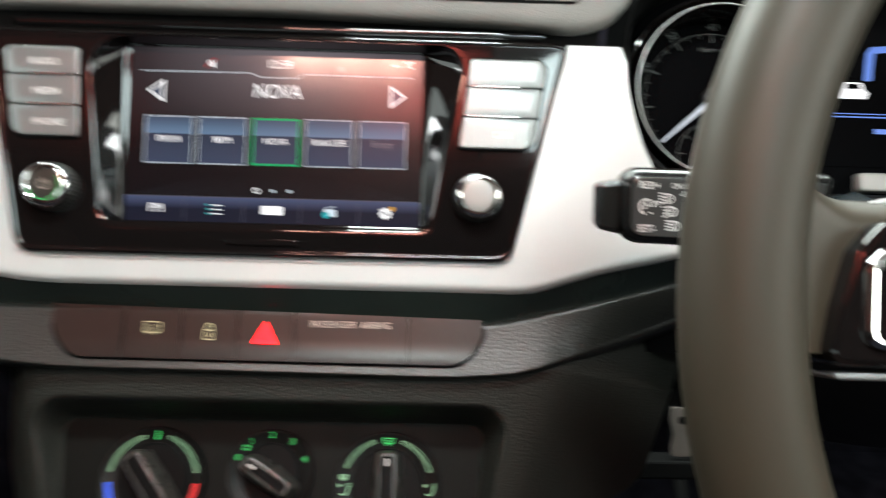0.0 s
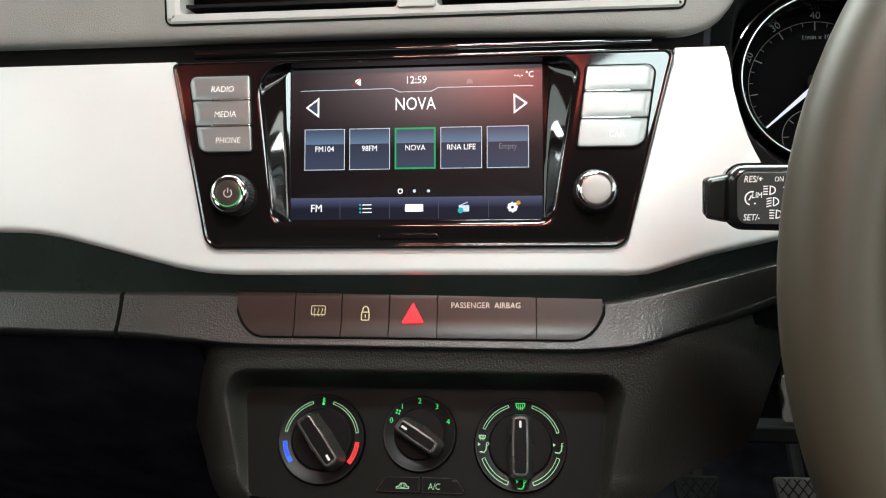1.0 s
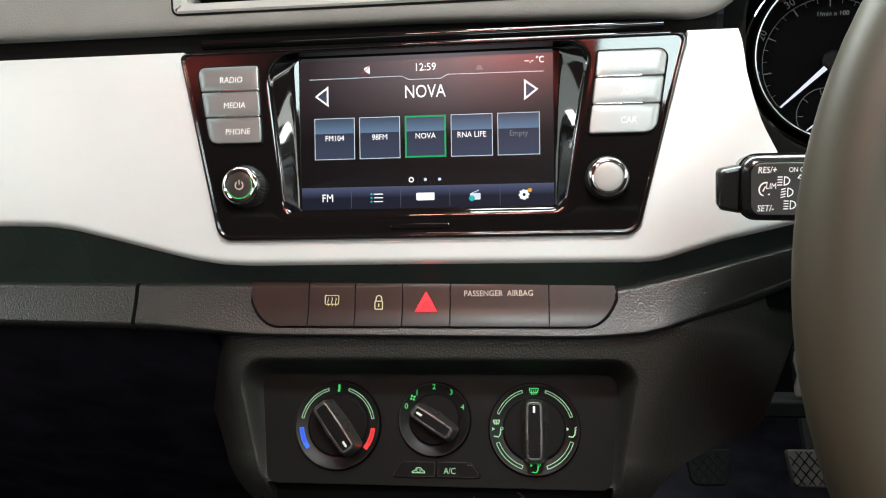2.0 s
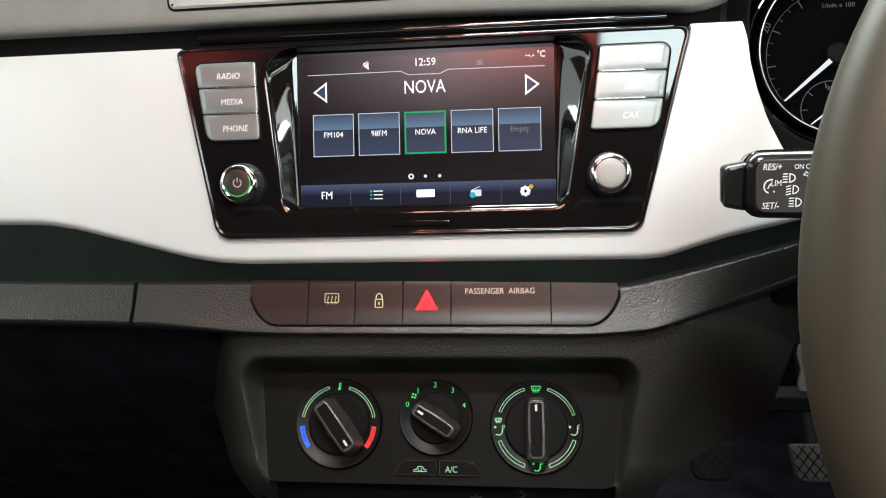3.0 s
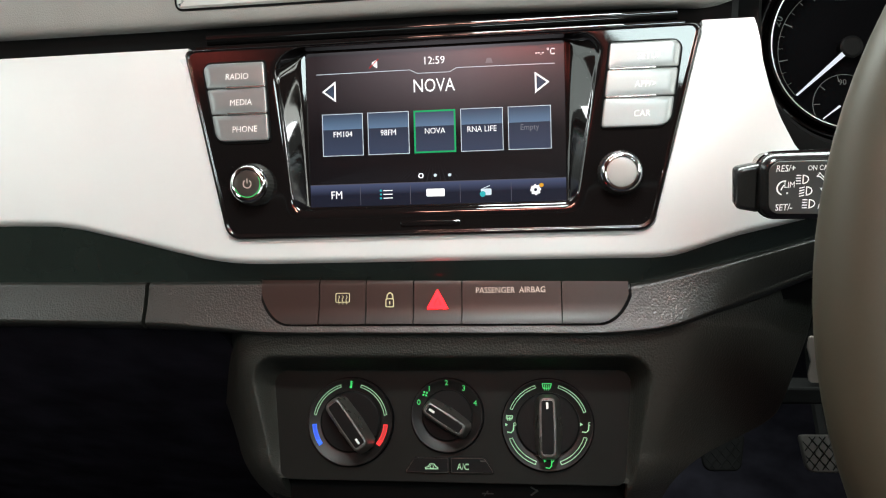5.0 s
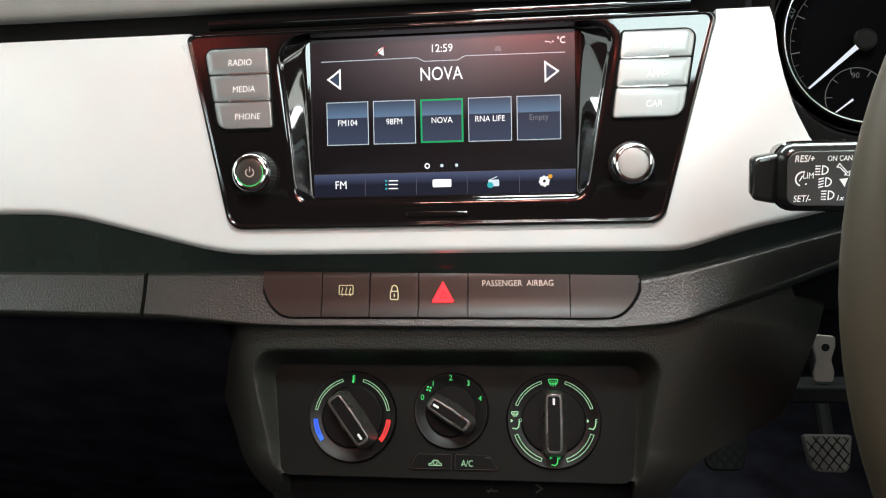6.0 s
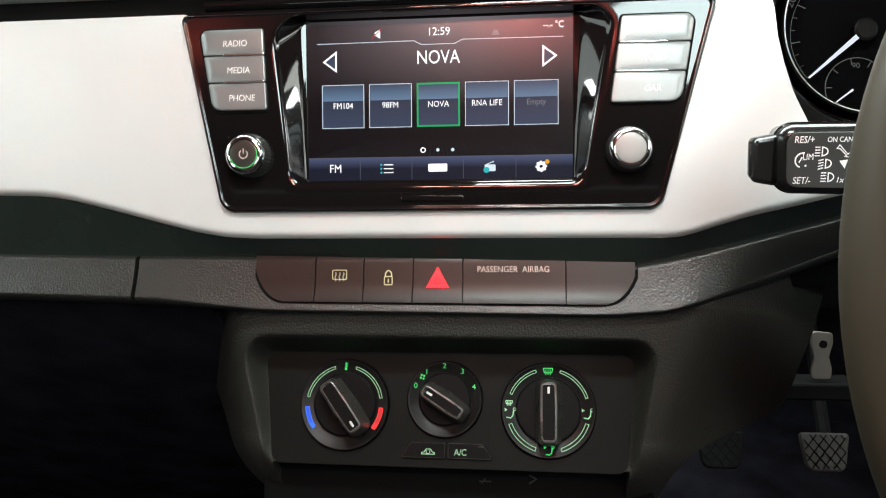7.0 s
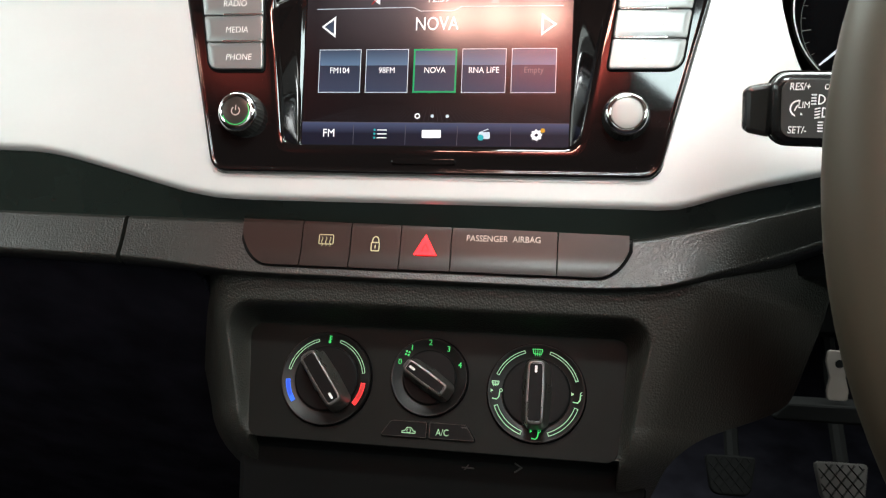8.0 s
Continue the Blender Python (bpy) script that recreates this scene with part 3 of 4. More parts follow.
# status line with its dip under the clock
for pts in ([(-66, 22.6), (-13, 22.9), (-9, 20.8), (9, 20.8), (13, 22.9), (66, 22.6)],):
    bm = bmesh.new()
    for (x0, y0), (x1, y1) in zip(pts, pts[1:]):
        d = Vector((x1 - x0, y1 - y0)).normalized() * 0.16
        loft([([(x0 + d.y, y0 - d.x), (x1 + d.y, y1 - d.x), (x1 - d.y, y1 + d.x), (x0 - d.y, y0 + d.x)], 0.05),
              ([(x0 + d.y, y0 - d.x), (x1 + d.y, y1 - d.x), (x1 - d.y, y1 + d.x), (x0 - d.y, y0 + d.x)], 0.15)], False, True, bm)
    part("status_line", bm, M_LINE, screen, m=FACE)
part("speaker_icon", flat([(-34.2, 26.6), (-31.2, 24.6), (-31.2, 29.4), (-34.2, 28.0)], 0.05), M_TEXT, screen, m=FACE)
for i in range(3):
    x = -8.4 + 8.0 * i
    if i == 0:
        part("page_dot", band(circle(x, -35.4, 1.5, 20), 0.6, 0.05), M_TEXT, screen, m=FACE)
    else:
        part("page_dot", flat(circle(x, -35.4, 0.9, 16), 0.05), M_LINE, screen, m=FACE)
bm = bmesh.new()
for k in range(-30, 31):
    a, b = 1.15 * k, 2.6 * k
    if abs(b) < 69:
        loft([([(a - 0.09, -28.0), (a + 0.09, -28.0), (b + 0.16, -38.4), (b - 0.16, -38.4)], 0.02), ([(a - 0.09, -28.0), (a + 0.09, -28.0), (b + 0.16, -38.4), (b - 0.16, -38.4)], 0.08)], False, True, bm)
part("floor_pattern", bm, M_FAINT, screen, "faint fan of thin strokes", m=FACE)
part("status_mark", flat([(28.6, 24.6), (32.8, 24.6), (31.8, 27.2), (29.6, 27.2)], 0.05), M_DIM, screen, m=FACE)
part("mute_stroke", flat([(-36.0, 25.0), (-35.6, 24.7), (-30.2, 29.6), (-30.6, 29.9)], 0.2), M_SELRED, screen, m=FACE)
F = FACE @ pose(0, -45.0 * MM, 0)
part("tab_bar", flat(box(-71.4, 70.9, -6.2, 5.8), 0.05, 0.1), M_TAB, screen, m=F)
part("tab_edge", flat(box(-71.4, 70.9, 5.8, 6.2), 0.05, 0.15), M_DIMLINE, screen, m=F)
for x in (-42.8, -14.5, 13.2, 41.2):
    part("tab_divider", flat(box(x - 0.15, x + 0.15, -5.8, 4.6), 0.1, 0.12), M_DIMLINE, screen, m=F)
write("FM", (-56.4, 0, 0.2), 6.2, M_TEXT, screen, F, squeeze=0.9)
for k in range(3):
    part("list_mark", flat(circle(-31.2, 2.0 - 2.1 * k, 0.6, 10), 0.12), M_TEAL, screen, m=F)
    part("list_line", flat(box(-29.8, -24.6, 1.75 - 2.1 * k, 2.25 - 2.1 * k), 0.12), M_TEXT, screen, m=F)
part("bar_icon", flat(rounded(box(-5.6, 4.6, -2.0, 2.2), 0.5, 2), 0.12), M_TEXT, screen, m=F)
part("radio_icon", flat(rounded(box(24.6, 30.4, -2.2, 1.4), 0.5, 2), 0.12), M_LINE, screen, m=F)
part("radio_icon_screen", flat(circle(25.6, -1.5, 1.6, 16), 0.26), M_TEAL, screen, m=F)
part("radio_aerial", flat([(25.0, 1.4), (29.4, 3.2), (29.6, 2.8), (26.0, 1.4)], 0.12), M_LINE, screen, m=F)
cog = [((2.4 if (i // 2) % 2 else 3.1) * math.cos(2 * math.pi * i / 32) + 54.4, (2.4 if (i // 2) % 2 else 3.1) * math.sin(2 * math.pi * i / 32)) for i in range(32)]
part("cog_icon", band(cog, 1.5, 0.12), M_TEXT, screen, m=F)
part("cog_badge", flat(circle(57.6, 2.4, 1.2, 14), 0.28), M_ORANGE, screen, m=F)

# keys beside the display, with thin bright lines between them
KEYS_L = (("RADIO", 15.3, 28.8), ("MEDIA", 0.9, 14.9), ("PHONE", -14.0, 0.5))
KEYS_R = (("SETUP", 15.4, 29.0), ("APP/\u25b7", 0.9, 15.0), ("CAR", -14.6, 0.5))


def key_outline(side, v0, v1, d=0.0):
    if side < 0:
        left = lambda v: -126.8 + (28.8 - v) * 0.155
        right = lambda v: -91.4 + (28.8 - v) * 0.04
        r = [4.5 if v1 > 28 else 1.4, 6.5 if v0 < -10 else 1.4, 1.6, 1.6]
    else:
        left = lambda v: 94.4 - (29.0 - v) * 0.125
        right = lambda v: 130.6 - (29.0 - v) * 0.150
        r = [1.6, 1.6, 7.5 if v0 < -10 else 1.4, 4.5 if v1 > 28 else 1.4]
    return rounded(inset([(left(v1), v1), (left(v0), v0), (right(v0), v0), (right(v1), v1)], d), [max(0.4, a - d) for a in r], 6)


def key_cap(side, v0, v1):
    """A flat key whose outer edge falls off in a broad chamfer."""
    rings = [(key_outline(side, v0, v1), 10), (key_outline(side, v0, v1), 14.2)] + [(key_outline(side, v0, v1, d), g) for d, g in ((0.12, 14.55), (0.35, 14.7), (0.9, 14.75), (1.8, 14.75), (2.8, 14.75), (3.8, 14.75), (5.0, 14.75))]
    bm = loft(rings, True, True)
    for p in bm.verts:
        if p.co.z > 0.014:
            u, v = p.co.x / MM, p.co.y / MM
            d = u - (-126.8 + (28.8 - v) * 0.155) if side < 0 else (130.6 - (29.0 - v) * 0.150) - u
            p.co.z -= 1.5 * MM * max(0.0, 1 - d / 4.6) ** 2
            if v1 > 28:
                p.co.z -= 0.7 * MM * max(0.0, 1 - (v1 - v) / 3.0) ** 2
    return clean(bm)


for side, keys in ((-1, KEYS_L), (1, KEYS_R)):
    for word, v0, v1 in keys:
        key = part("button", key_cap(side, v0, v1), M_KEY, unit, "grey lacquered key with pale word", m=FACE)
        F = FACE @ pose((-106.6 + (28.8 - v1) * 0.12) * MM if side < 0 else (113.5 - (29 - v1) * 0.14) * MM, ((v0 + v1) / 2 - 1.0) * MM, 14.95 * MM)
        part("lettering", letters(word if word[0] != "A" else "APP/>", 4.7, M_STALKPRINT, shear=0.09, bold=0.0, squeeze=0.92), M_STALKPRINT, key, m=F)
    for v in (15.2, 0.8):
        a, b = ((-113, -90.6) if side < 0 else (91.5 + (0 if v < 5 else 2), 117))
        part("key_line", slab(rounded(box(a, b, v - 0.5, v + 0.8), 0.5, 2), 12, 15.3, 0.45, 2), M_KEYLINE, unit, "pale ridge between the keys", m=FACE)
    cup = inset(key_outline(side, -14.6, 29.0), -0.9)
    part("key_well", slab(cup, 10.5, 13.0, 0.4), M_DARK, unit, m=FACE)


def knurled(r, deep, n):
    return [((r - (deep if i % 2 else 0)) * math.cos(2 * math.pi * i / n), (r - (deep if i % 2 else 0)) * math.sin(2 * math.pi * i / n)) for i in range(n)]


for u, power in ((-99.9, True), (98.2, False)):
    F = FACE @ pose(u * MM, -38.0 * MM, 9.5 * MM)
    n = 72
    knob = part("knob", clean(loft([(knurled(12.0, 0, n), 0), (knurled(12.0, 0, n), 1.2), (knurled(12.0, 0.7, n), 1.8), (knurled(10.9, 0.6, n), 10.2), (knurled(10.4, 0, n), 10.8), (knurled(8.0, 0, n), 11.4)], False, True)),
                M_KNOBSIDE, unit, "knurled rotary knob with bright ring", m=F)
    part("knob_ring", clean(loft([(circle(0, 0, r, 64), g) for r, g in ((10.6, 10.4), (10.45, 11.2), (10.0, 12.1), (9.4, 12.8), (8.7, 13.2), (8.2, 13.3), (7.8, 13.1), (7.6, 12.3))], False, False)), M_CHROME, knob, "broad chrome ring", m=F)
    part("knob_face", clean(loft([(circle(0, 0, 7.65, 64), 12.0), (circle(0, 0, 7.4, 64), 12.8), (circle(0, 0, 7.0, 64), 12.95), (circle(0, 0, 4, 64), 13.0), (circle(0, 0, 0.5, 64), 13.0)], False, True)), M_KNOBDARK if power else M_KNOBFACE, knob, "dark satin face" if power else "satin face, paler by reflection put into its colour", m=F)
    if power:
        part("power_icon", clean(loft([(arc(0, 0, 2.2, 35, 325, 0.5), 13.0), (arc(0, 0, 2.2, 35, 325, 0.5), 13.15)], False, True)), M_GREYPRINT, knob, m=F)
        part("power_bar", flat(box(-0.25, 0.25, 0.3, 2.9), 13.0), M_GREYPRINT, knob, m=F)
        part("glow_arc", clean(loft([(arc(0, 0, 7.15, 60, 250, 0.4, 40), 12.95), (arc(0, 0, 7.15, 60, 250, 0.4, 40), 13.05)], False, True)), M_GREEN, knob, "thin green light", m=F)

# ---- row of switches ----
row = thing("switch_row", (0, -0.045, 0.725), "row of satin black switches under the radio", "switch panel")
cuts = (-103, -67.6, -40.8, -13.9, 12.9, 67.2, 103)
SW_TOP = lambda u: smooth_read(STRIP_TOP, u) + 0.5
names = ("blank", "heated_glass", "lock", "hazard", "airbag", "blank")
def switch_low(u):
    """The lower edge of the row, rounded up at both ends."""
    v = -15.4 - u * 0.005
    for end, sign in ((-91.5, -1), (93.5, 1)):
        d = (u - end) * sign
        if d > -8:
            k = (d + 8) / 19.0
            v += 27 * max(0.0, 1 - math.sqrt(max(0.0, 1 - k ** 2))) if k < 1 else 27
    return v


def switch_height(v):
    """The faces are scooped: they run out towards their lower edge."""
    return 0.9 + 0.019 * max(0.0, -4.5 - v) ** 2 - 0.35 * max(0.0, v - 7.5) ** 1.6


def pocket_point(s, t):
    """The dark gap in the pad round the switches."""
    u = -104.4 + 208.8 * s
    lo = switch_low(max(-102.6, min(102.6, u * 0.985))) - 1.0
    v = lo + (11.0 - lo) * t
    low = smooth_read(STRIP_LOW, u) + 1.25
    k = min(1.0, max(0.0, (v - low) / (smooth_read(STRIP_TOP, u) - low)))
    return Vector((u * MM, v * MM, (pad_height(u, k) + 0.25) * MM))


part("pocket", sheet(pocket_point, 80, 30), M_DARK, row, "dark gap round the switches", m=STRIP)
for i, (a, b) in enumerate(zip(cuts, cuts[1:])):
    a, b = a + 0.35, b - 0.35

    def switch_point(s, t, a=a, b=b):
        u = a + (b - a) * s
        lo, hi = switch_low(u), 10.6 - (u + 103) * 0.02
        v = lo + (hi - lo) * t
        return Vector((u * MM, v * MM, switch_height(v) * MM))
    sw = part("switch", sheet(switch_point, 26, 22, (0, 0, -0.008)), M_SWITCH, row, m=STRIP, smooth=25)
    if names[i] == "heated_glass":
        part("icon_frame", band(rounded(box(-58.2, -50.0, -3.0, 2.4), 0.8, 3), 0.4, 1.25), M_ICON, sw, m=STRIP)
        for x in (-56.3, -54.1, -51.9):
            wave = [(x + 0.4 * math.sin(k * 1.6), -3.9 + k * 0.8) for k in range(7)]
            part("icon_wave", clean(tube([Vector((p[0], p[1], 1.35)) * MM for p in wave], 0.17 * MM, 6)), M_ICON, sw, m=STRIP)
    if names[i] == "lock":
        part("icon_body", band(rounded(box(-29.6, -24.8, -6.0, -1.0), 0.8, 3), 0.55, 1.7), M_ICON, sw, m=STRIP)
        part("icon_shackle", clean(tube([Vector((-27.2 + 1.7 * math.cos(g), -1.0 + 3.0 * math.sin(g) ** 0.8, 1.35)) * MM for g in [math.pi * k / 10 for k in range(11)]], 0.32 * MM, 6)), M_ICON, sw, m=STRIP)
        part("icon_bar", flat(box(-27.5, -26.9, -4.4, -2.6), 1.6), M_ICON, sw, m=STRIP)
    if names[i] == "hazard":
        tri = [(-6.4, -7.2), (5.4, -7.2), (-0.5, 3.6)]
        part("hazard_triangle", band(tri, 2.1, 1.9), M_RED, sw, "lit red warning triangle", m=STRIP)
        part("hazard_inner", band(inset(tri, 2.5), 0.95, 1.7), M_RED, sw, m=STRIP)
    if names[i] == "airbag":
        write("PASSENGER  AIRBAG", (39.6, 2.6, 1.25), 4.6, M_GREYPRINT, sw, STRIP, squeeze=0.90)

# ---- lower console with the heater panel ----
console = thing("center_console", (0, 0.02, 0.60), "black grained center console around the heater panel", "console", kind="structure")


def smooth_step(a, b, x):
    x = min(1.0, max(0.0, (x - a) / (b - a)))
    return x * x * (3 - 2 * x)


def outline_gap(loop, pts):
    """Distances of points from a closed outline, positive inside."""
    a = np.array(loop)
    b = np.roll(a, -1, axis=0)
    keep = ((a - b) ** 2).sum(1) > 1e-9
    a, b = a[keep], b[keep]
    e = b - a
    best = np.full(len(pts), 1e9)
    inside = np.zeros(len(pts), bool)
    for p, q, d in zip(a, b, e):
        k = np.clip(((pts - p) @ d) / (d @ d), 0, 1)
        best = np.minimum(best, np.hypot(*(pts - p - k[:, None] * d).T))
        cross = (p[1] > pts[:, 1]) != (q[1] > pts[:, 1])
        x = p[0] + (pts[:, 1] - p[1]) * d[0] / (d[1] if abs(d[1]) > 1e-9 else 1e-9)
        inside ^= cross & (pts[:, 0] < x)
    return np.where(inside, best, -best)


lip0 = rounded([(-114, 36.5), (-108.5, 4.5), (-101.5, -38), (104, -38), (111, 8), (116.5, 35.5)], [14, 0, 6, 6, 0, 14], 8)
deep0 = rounded([(-105, 29.5), (-101.5, 0.25), (-98, -31), (99.5, -32), (105, 30)], [6, 0, 5, 5, 6], 8)


def soft_ramp(x, c):
    return (x + math.sqrt(x * x + c * c)) / 2


def console_height(u, v):
    """The skin's height over the heater panel: it leans out to the pad, and falls back beyond a soft ridge on both sides."""
    h = 13 + min(25.0, max(0.0, 0.364 * (v + 15))) - 26 * min(1.4, max(0.0, (-14 - v) / 30)) ** 2
    right = 123 + 0.30 * v + 0.0006 * max(0, v) ** 2
    left = -117 - 0.10 * v
    return h - 0.9 * soft_ramp(u - right, 8) - 2.0 * soft_ramp(left - u, 13)


def console_skin():
    """The skin as a net of columns: to the passenger's edge, across the panel, to the pedals' edge."""
    rows = [-50 + 0.95 * j for j in range(20)] + [-31 + 0.95 * j for j in range(1, 143)]
    nv = len(rows)
    grid = []
    for i in range(401):
        for v in rows:
            far = sum(smooth_read([(-50, 121), (-31.5, 127), (-17.2, 143.7), (-5.1, 175.5), (4, 196), (12.3, 201), (50.5, 214), (98, 227.5), (105, 229)], v + k, 5) for k in (-2, 0, 2)) / 3
            near = smooth_read([(-50, -110), (-46, -120), (-30, -138), (0, -160), (40, -200), (105, -240)], v, 6)
            if i < 80:
                u = near + (-99.5 - near) * (i / 80) ** 0.7
            elif i <= 310:
                u = -99.5 + 201.5 * (i - 80) / 230
            else:
                u = 102 + (far - 102) * ((i - 310) / 90) ** 1.2
            grid.append((u, v))
    grid = np.array(grid)
    out, inn = outline_gap(lip0, grid), -outline_gap(deep0, grid)
    bm = bmesh.new()
    net = []
    for (u, v), a, b in zip(grid, out, inn):
        h = console_height(u, v)
        if a > -1.8:
            t = 1.0 if b <= 0 else min(1.0, max(0.0, (a + 1.8) / (a + 1.8 + b)))
            h += (-0.6 - h) * smooth_step(0.0, 1.0, 1 - (1 - t) ** 1.2)
        net.append(bm.verts.new((u * MM, v * MM, h * MM)))
    for i in range(400):
        for j in range(nv - 1):
            q = (i * nv + j, (i + 1) * nv + j, (i + 1) * nv + j + 1, i * nv + j + 1)
            if (rows[j + 1] < -30.5 and 80 <= i < 310) or max(inn[k] for k in q) < -4:
                continue
            bm.faces.new([net[k] for k in q])
    bmesh.ops.delete(bm, geom=[v for v in bm.verts if not v.link_faces], context="VERTS")
    for g in bmesh.ops.extrude_edge_only(bm, edges=[e for e in bm.edges if len(e.link_faces) == 1])["geom"]:
        if isinstance(g, bmesh.types.BMVert):
            g.co.z -= 0.012
    return bm


part("body", console_skin(), M_SOFT, console, "grained console body", m=CLIM, smooth=60)
panel = thing("climate_panel", (0, -0.05, 0.63), "black heater control panel with three rotary dials", "heater controls")
part("plate", slab(inset(deep0, -1.6), -6, 0.4, 0.3, 2), M_PLATE, panel, m=CLIM)


def dial(cu, cv, r, turn, lean=(0, 0)):
    """A round heater dial with a raised grip bar; turn: degrees anticlockwise, lean: by how much the bar stands off its middle."""
    F = CLIM @ pose(cu * MM, cv * MM, 0.8 * MM)
    d = part("dial", clean(loft([(circle(0, 0, r, 72), -1), (circle(0, 0, r, 72), 2.6), (circle(0, 0, r - 0.3, 72), 3.0), (circle(0, 0, r - 0.8, 72), 3.0), (circle(0, 0, r - 1.2, 72), 2.8), (circle(0, 0, r * 0.74, 72), 0.7), (circle(0, 0, r * 0.70, 72), 0.6)], False, False)), M_SCALE, panel, m=F)
    part("dial_core", clean(loft([(circle(0, 0, r * 0.71, 72), 0.2), (circle(0, 0, r * 0.70, 72), 2.2), (circle(0, 0, r * 0.66, 72), 2.7)], False, True)), M_DISC, d, m=F)
    part("dial_gap", clean(loft([(circle(0, 0, r + 0.7, 72), 0.1), (circle(0, 0, r, 72), 0.15)], False, False)), M_FACE, d, m=F)
    G = F @ pose(lean[0] * MM, lean[1] * MM, 2.6 * MM, 0, 0, turn) @ Matrix.Diagonal((1, 1, 1.12, 1))
    w, l = r * 0.18, r * 0.70
    levels = []
    for k in range(9):
        t = k / 8
        wide = w + (r * 0.08) * (1 - t) ** 1.5
        long = l - 1.6 * t ** 2
        side = r * 0.05 * (1 - t) ** 1.5
        loop = rounded([(-wide, -long), (wide, -long), (wide + side + 0.4, 0), (wide, long), (-wide, long), (-wide - 0.4 - side * 0.3, 0)], [wide * 0.7, wide * 0.7, 14, wide * 0.7, wide * 0.7, 14], 5)
        levels.append((loop, 12.0 * t))
    top = levels[-1][0]
    levels += [(inset(top, 0.15), 12.4), (inset(top, 0.45), 12.8), (inset(top, 0.9), 13.0), (inset(top, 1.3), 13.0), (inset(top, 1.45), 12.5), (inset(top, 1.6), 12.4)]
    part("grip", clean(loft(levels, False, True)), M_DIAL, d, "raised grip bar", m=G, smooth=50)
    part("grip_top", flat(inset(top, 1.65), 12.42, 0.05), M_DISC, d, m=G)
    line = rounded([(-w + 1.2, -l + 3.4), (w - 1.2, -l + 3.4), (w - 1.0, 0), (w - 1.2, l - 3.4), (-w + 1.2, l - 3.4), (-w + 1.0, 0)], [1, 1, 9, 1, 1, 9], 3)
    part("grip_line", band(line, 0.15, 12.45, 0.15), M_KEY, d, m=G)
    part("pointer", flat(rounded(box(-0.65, 0.65, l - 8.2, l - 4.6), 0.3, 2), 12.45, 0.2), M_WHITE, d, m=G)
    return d, F


def ring_mark(d, F, r, a0, a1, w, mat, fill=False):
    loop = arc(0, 0, r, a0, a1, w, 16)
    part("mark", band(loop, 0.36, 2.45, 0.15), mat, d, m=F)
    if fill:
        part("mark_core", flat(inset(loop, 0.3), 2.4, 0.1), fill, d, "dimmer core of the lit arc", m=F)
        end = a0 if mat == M_BLUE else a1
        part("mark_end", flat(arc(0, 0, r, min(end, end + (9 if mat == M_BLUE else -9)), max(end, end + (9 if mat == M_BLUE else -9)), w, 6), 2.52, 0.12), mat, d, m=F)


def seat_icon(d, F, x, y, mat, s=1.0):
    part("seat_mark", clean(tube([Vector((x + a * s, y + b * s, 2.45)) * MM for a, b in ((-2.2, -1.6), (0.2, -2.0), (1.4, -0.6), (1.8, 2.45))], 0.36 * MM, 6)), mat, d, m=F)
    part("head_mark", band(circle(x + 2.3 * s, y + 2.8 * s, 0.95 * s, 12), 0.35, 2.45), mat, d, m=F)
    part("arrow_mark", flat([(x - 3.2 * s, y + 1.5 * s), (x - 1.6 * s, y + 2.5 * s), (x - 3.2 * s, y + 3.5 * s)][::-1], 2.45), mat, d, m=F)


def screen_icon(d, F, x, y, mat, s=1.0):
    part("glass_mark", band(rounded([(x - 3.0 * s, y + 1.8 * s), (x - 2.2 * s, y - 1.2 * s), (x + 2.2 * s, y - 1.2 * s), (x + 3.0 * s, y + 1.8 * s)], 0.4, 2), 0.5, 2.45), mat, d, m=F)
    for k in (-1.2, 0, 1.2):
        part("wave_mark", flat(box(x + k * s - 0.2, x + k * s + 0.2, y - 2.2 * s, y + 0.9 * s), 2.45), mat, d, m=F)


d, F = dial(-57.8, 1.0, 25.6, 37 + 180, (1.2, -1.6))
ring_mark(d, F, 21.6, -80, -16, 1.7, M_PALEGREEN)
ring_mark(d, F, 21.6, 16, 80, 1.7, M_PALEGREEN)
ring_mark(d, F, 21.6, 232, 266, 2.6, M_BLUE, M_BLUECORE)
ring_mark(d, F, 21.6, 94, 128, 2.6, M_HOT, M_HOTCORE)
part("mark", flat(rounded(box(-0.35, 0.35, 20, 24), 0.3, 2), 2.45), M_GREEN, d, m=F)
part("mark", flat(circle(0, 20.2, 0.8, 12), 2.45), M_GREEN, d, m=F)
for k in range(3):
    part("mark", flat(box(0.35, 1.2, 21.2 + k, 21.6 + k), 2.45), M_GREEN, d, m=F)

d, F = dial(0.0, 5.0, 21.2, 58, (0.2, -2.0))
for k, word in enumerate(("0", "1", "2", "3", "4")):
    g = radians(-70 + 34.5 * k)
    if k == 0:
        g = radians(-67)
    write(word, (18.0 * math.sin(g), 18.6 * math.cos(g), 3.2), 4.4, M_GREEN, d, F, name="number")
for k in range(4):
    g = radians(90 * k + 30)
    part("fan_mark", flat(circle(-12.9 + 1.15 * math.cos(g), 12.3 + 1.15 * math.sin(g), 0.6, 10), 2.45), M_GREEN, d, m=F)

d, F = dial(58.2, 0.0, 26.0, 0, (0.0, -1.2))
ring_mark(d, F, 22.4, -68, -17, 1.7, M_PALEGREEN)
ring_mark(d, F, 22.4, 17, 72, 1.7, M_PALEGREEN)
ring_mark(d, F, 22.4, 108, 162, 2.2, M_PALEGREEN)
ring_mark(d, F, 22.4, 198, 250, 2.2, M_PALEGREEN)
screen_icon(d, F, 0, 21.6, M_GREEN)
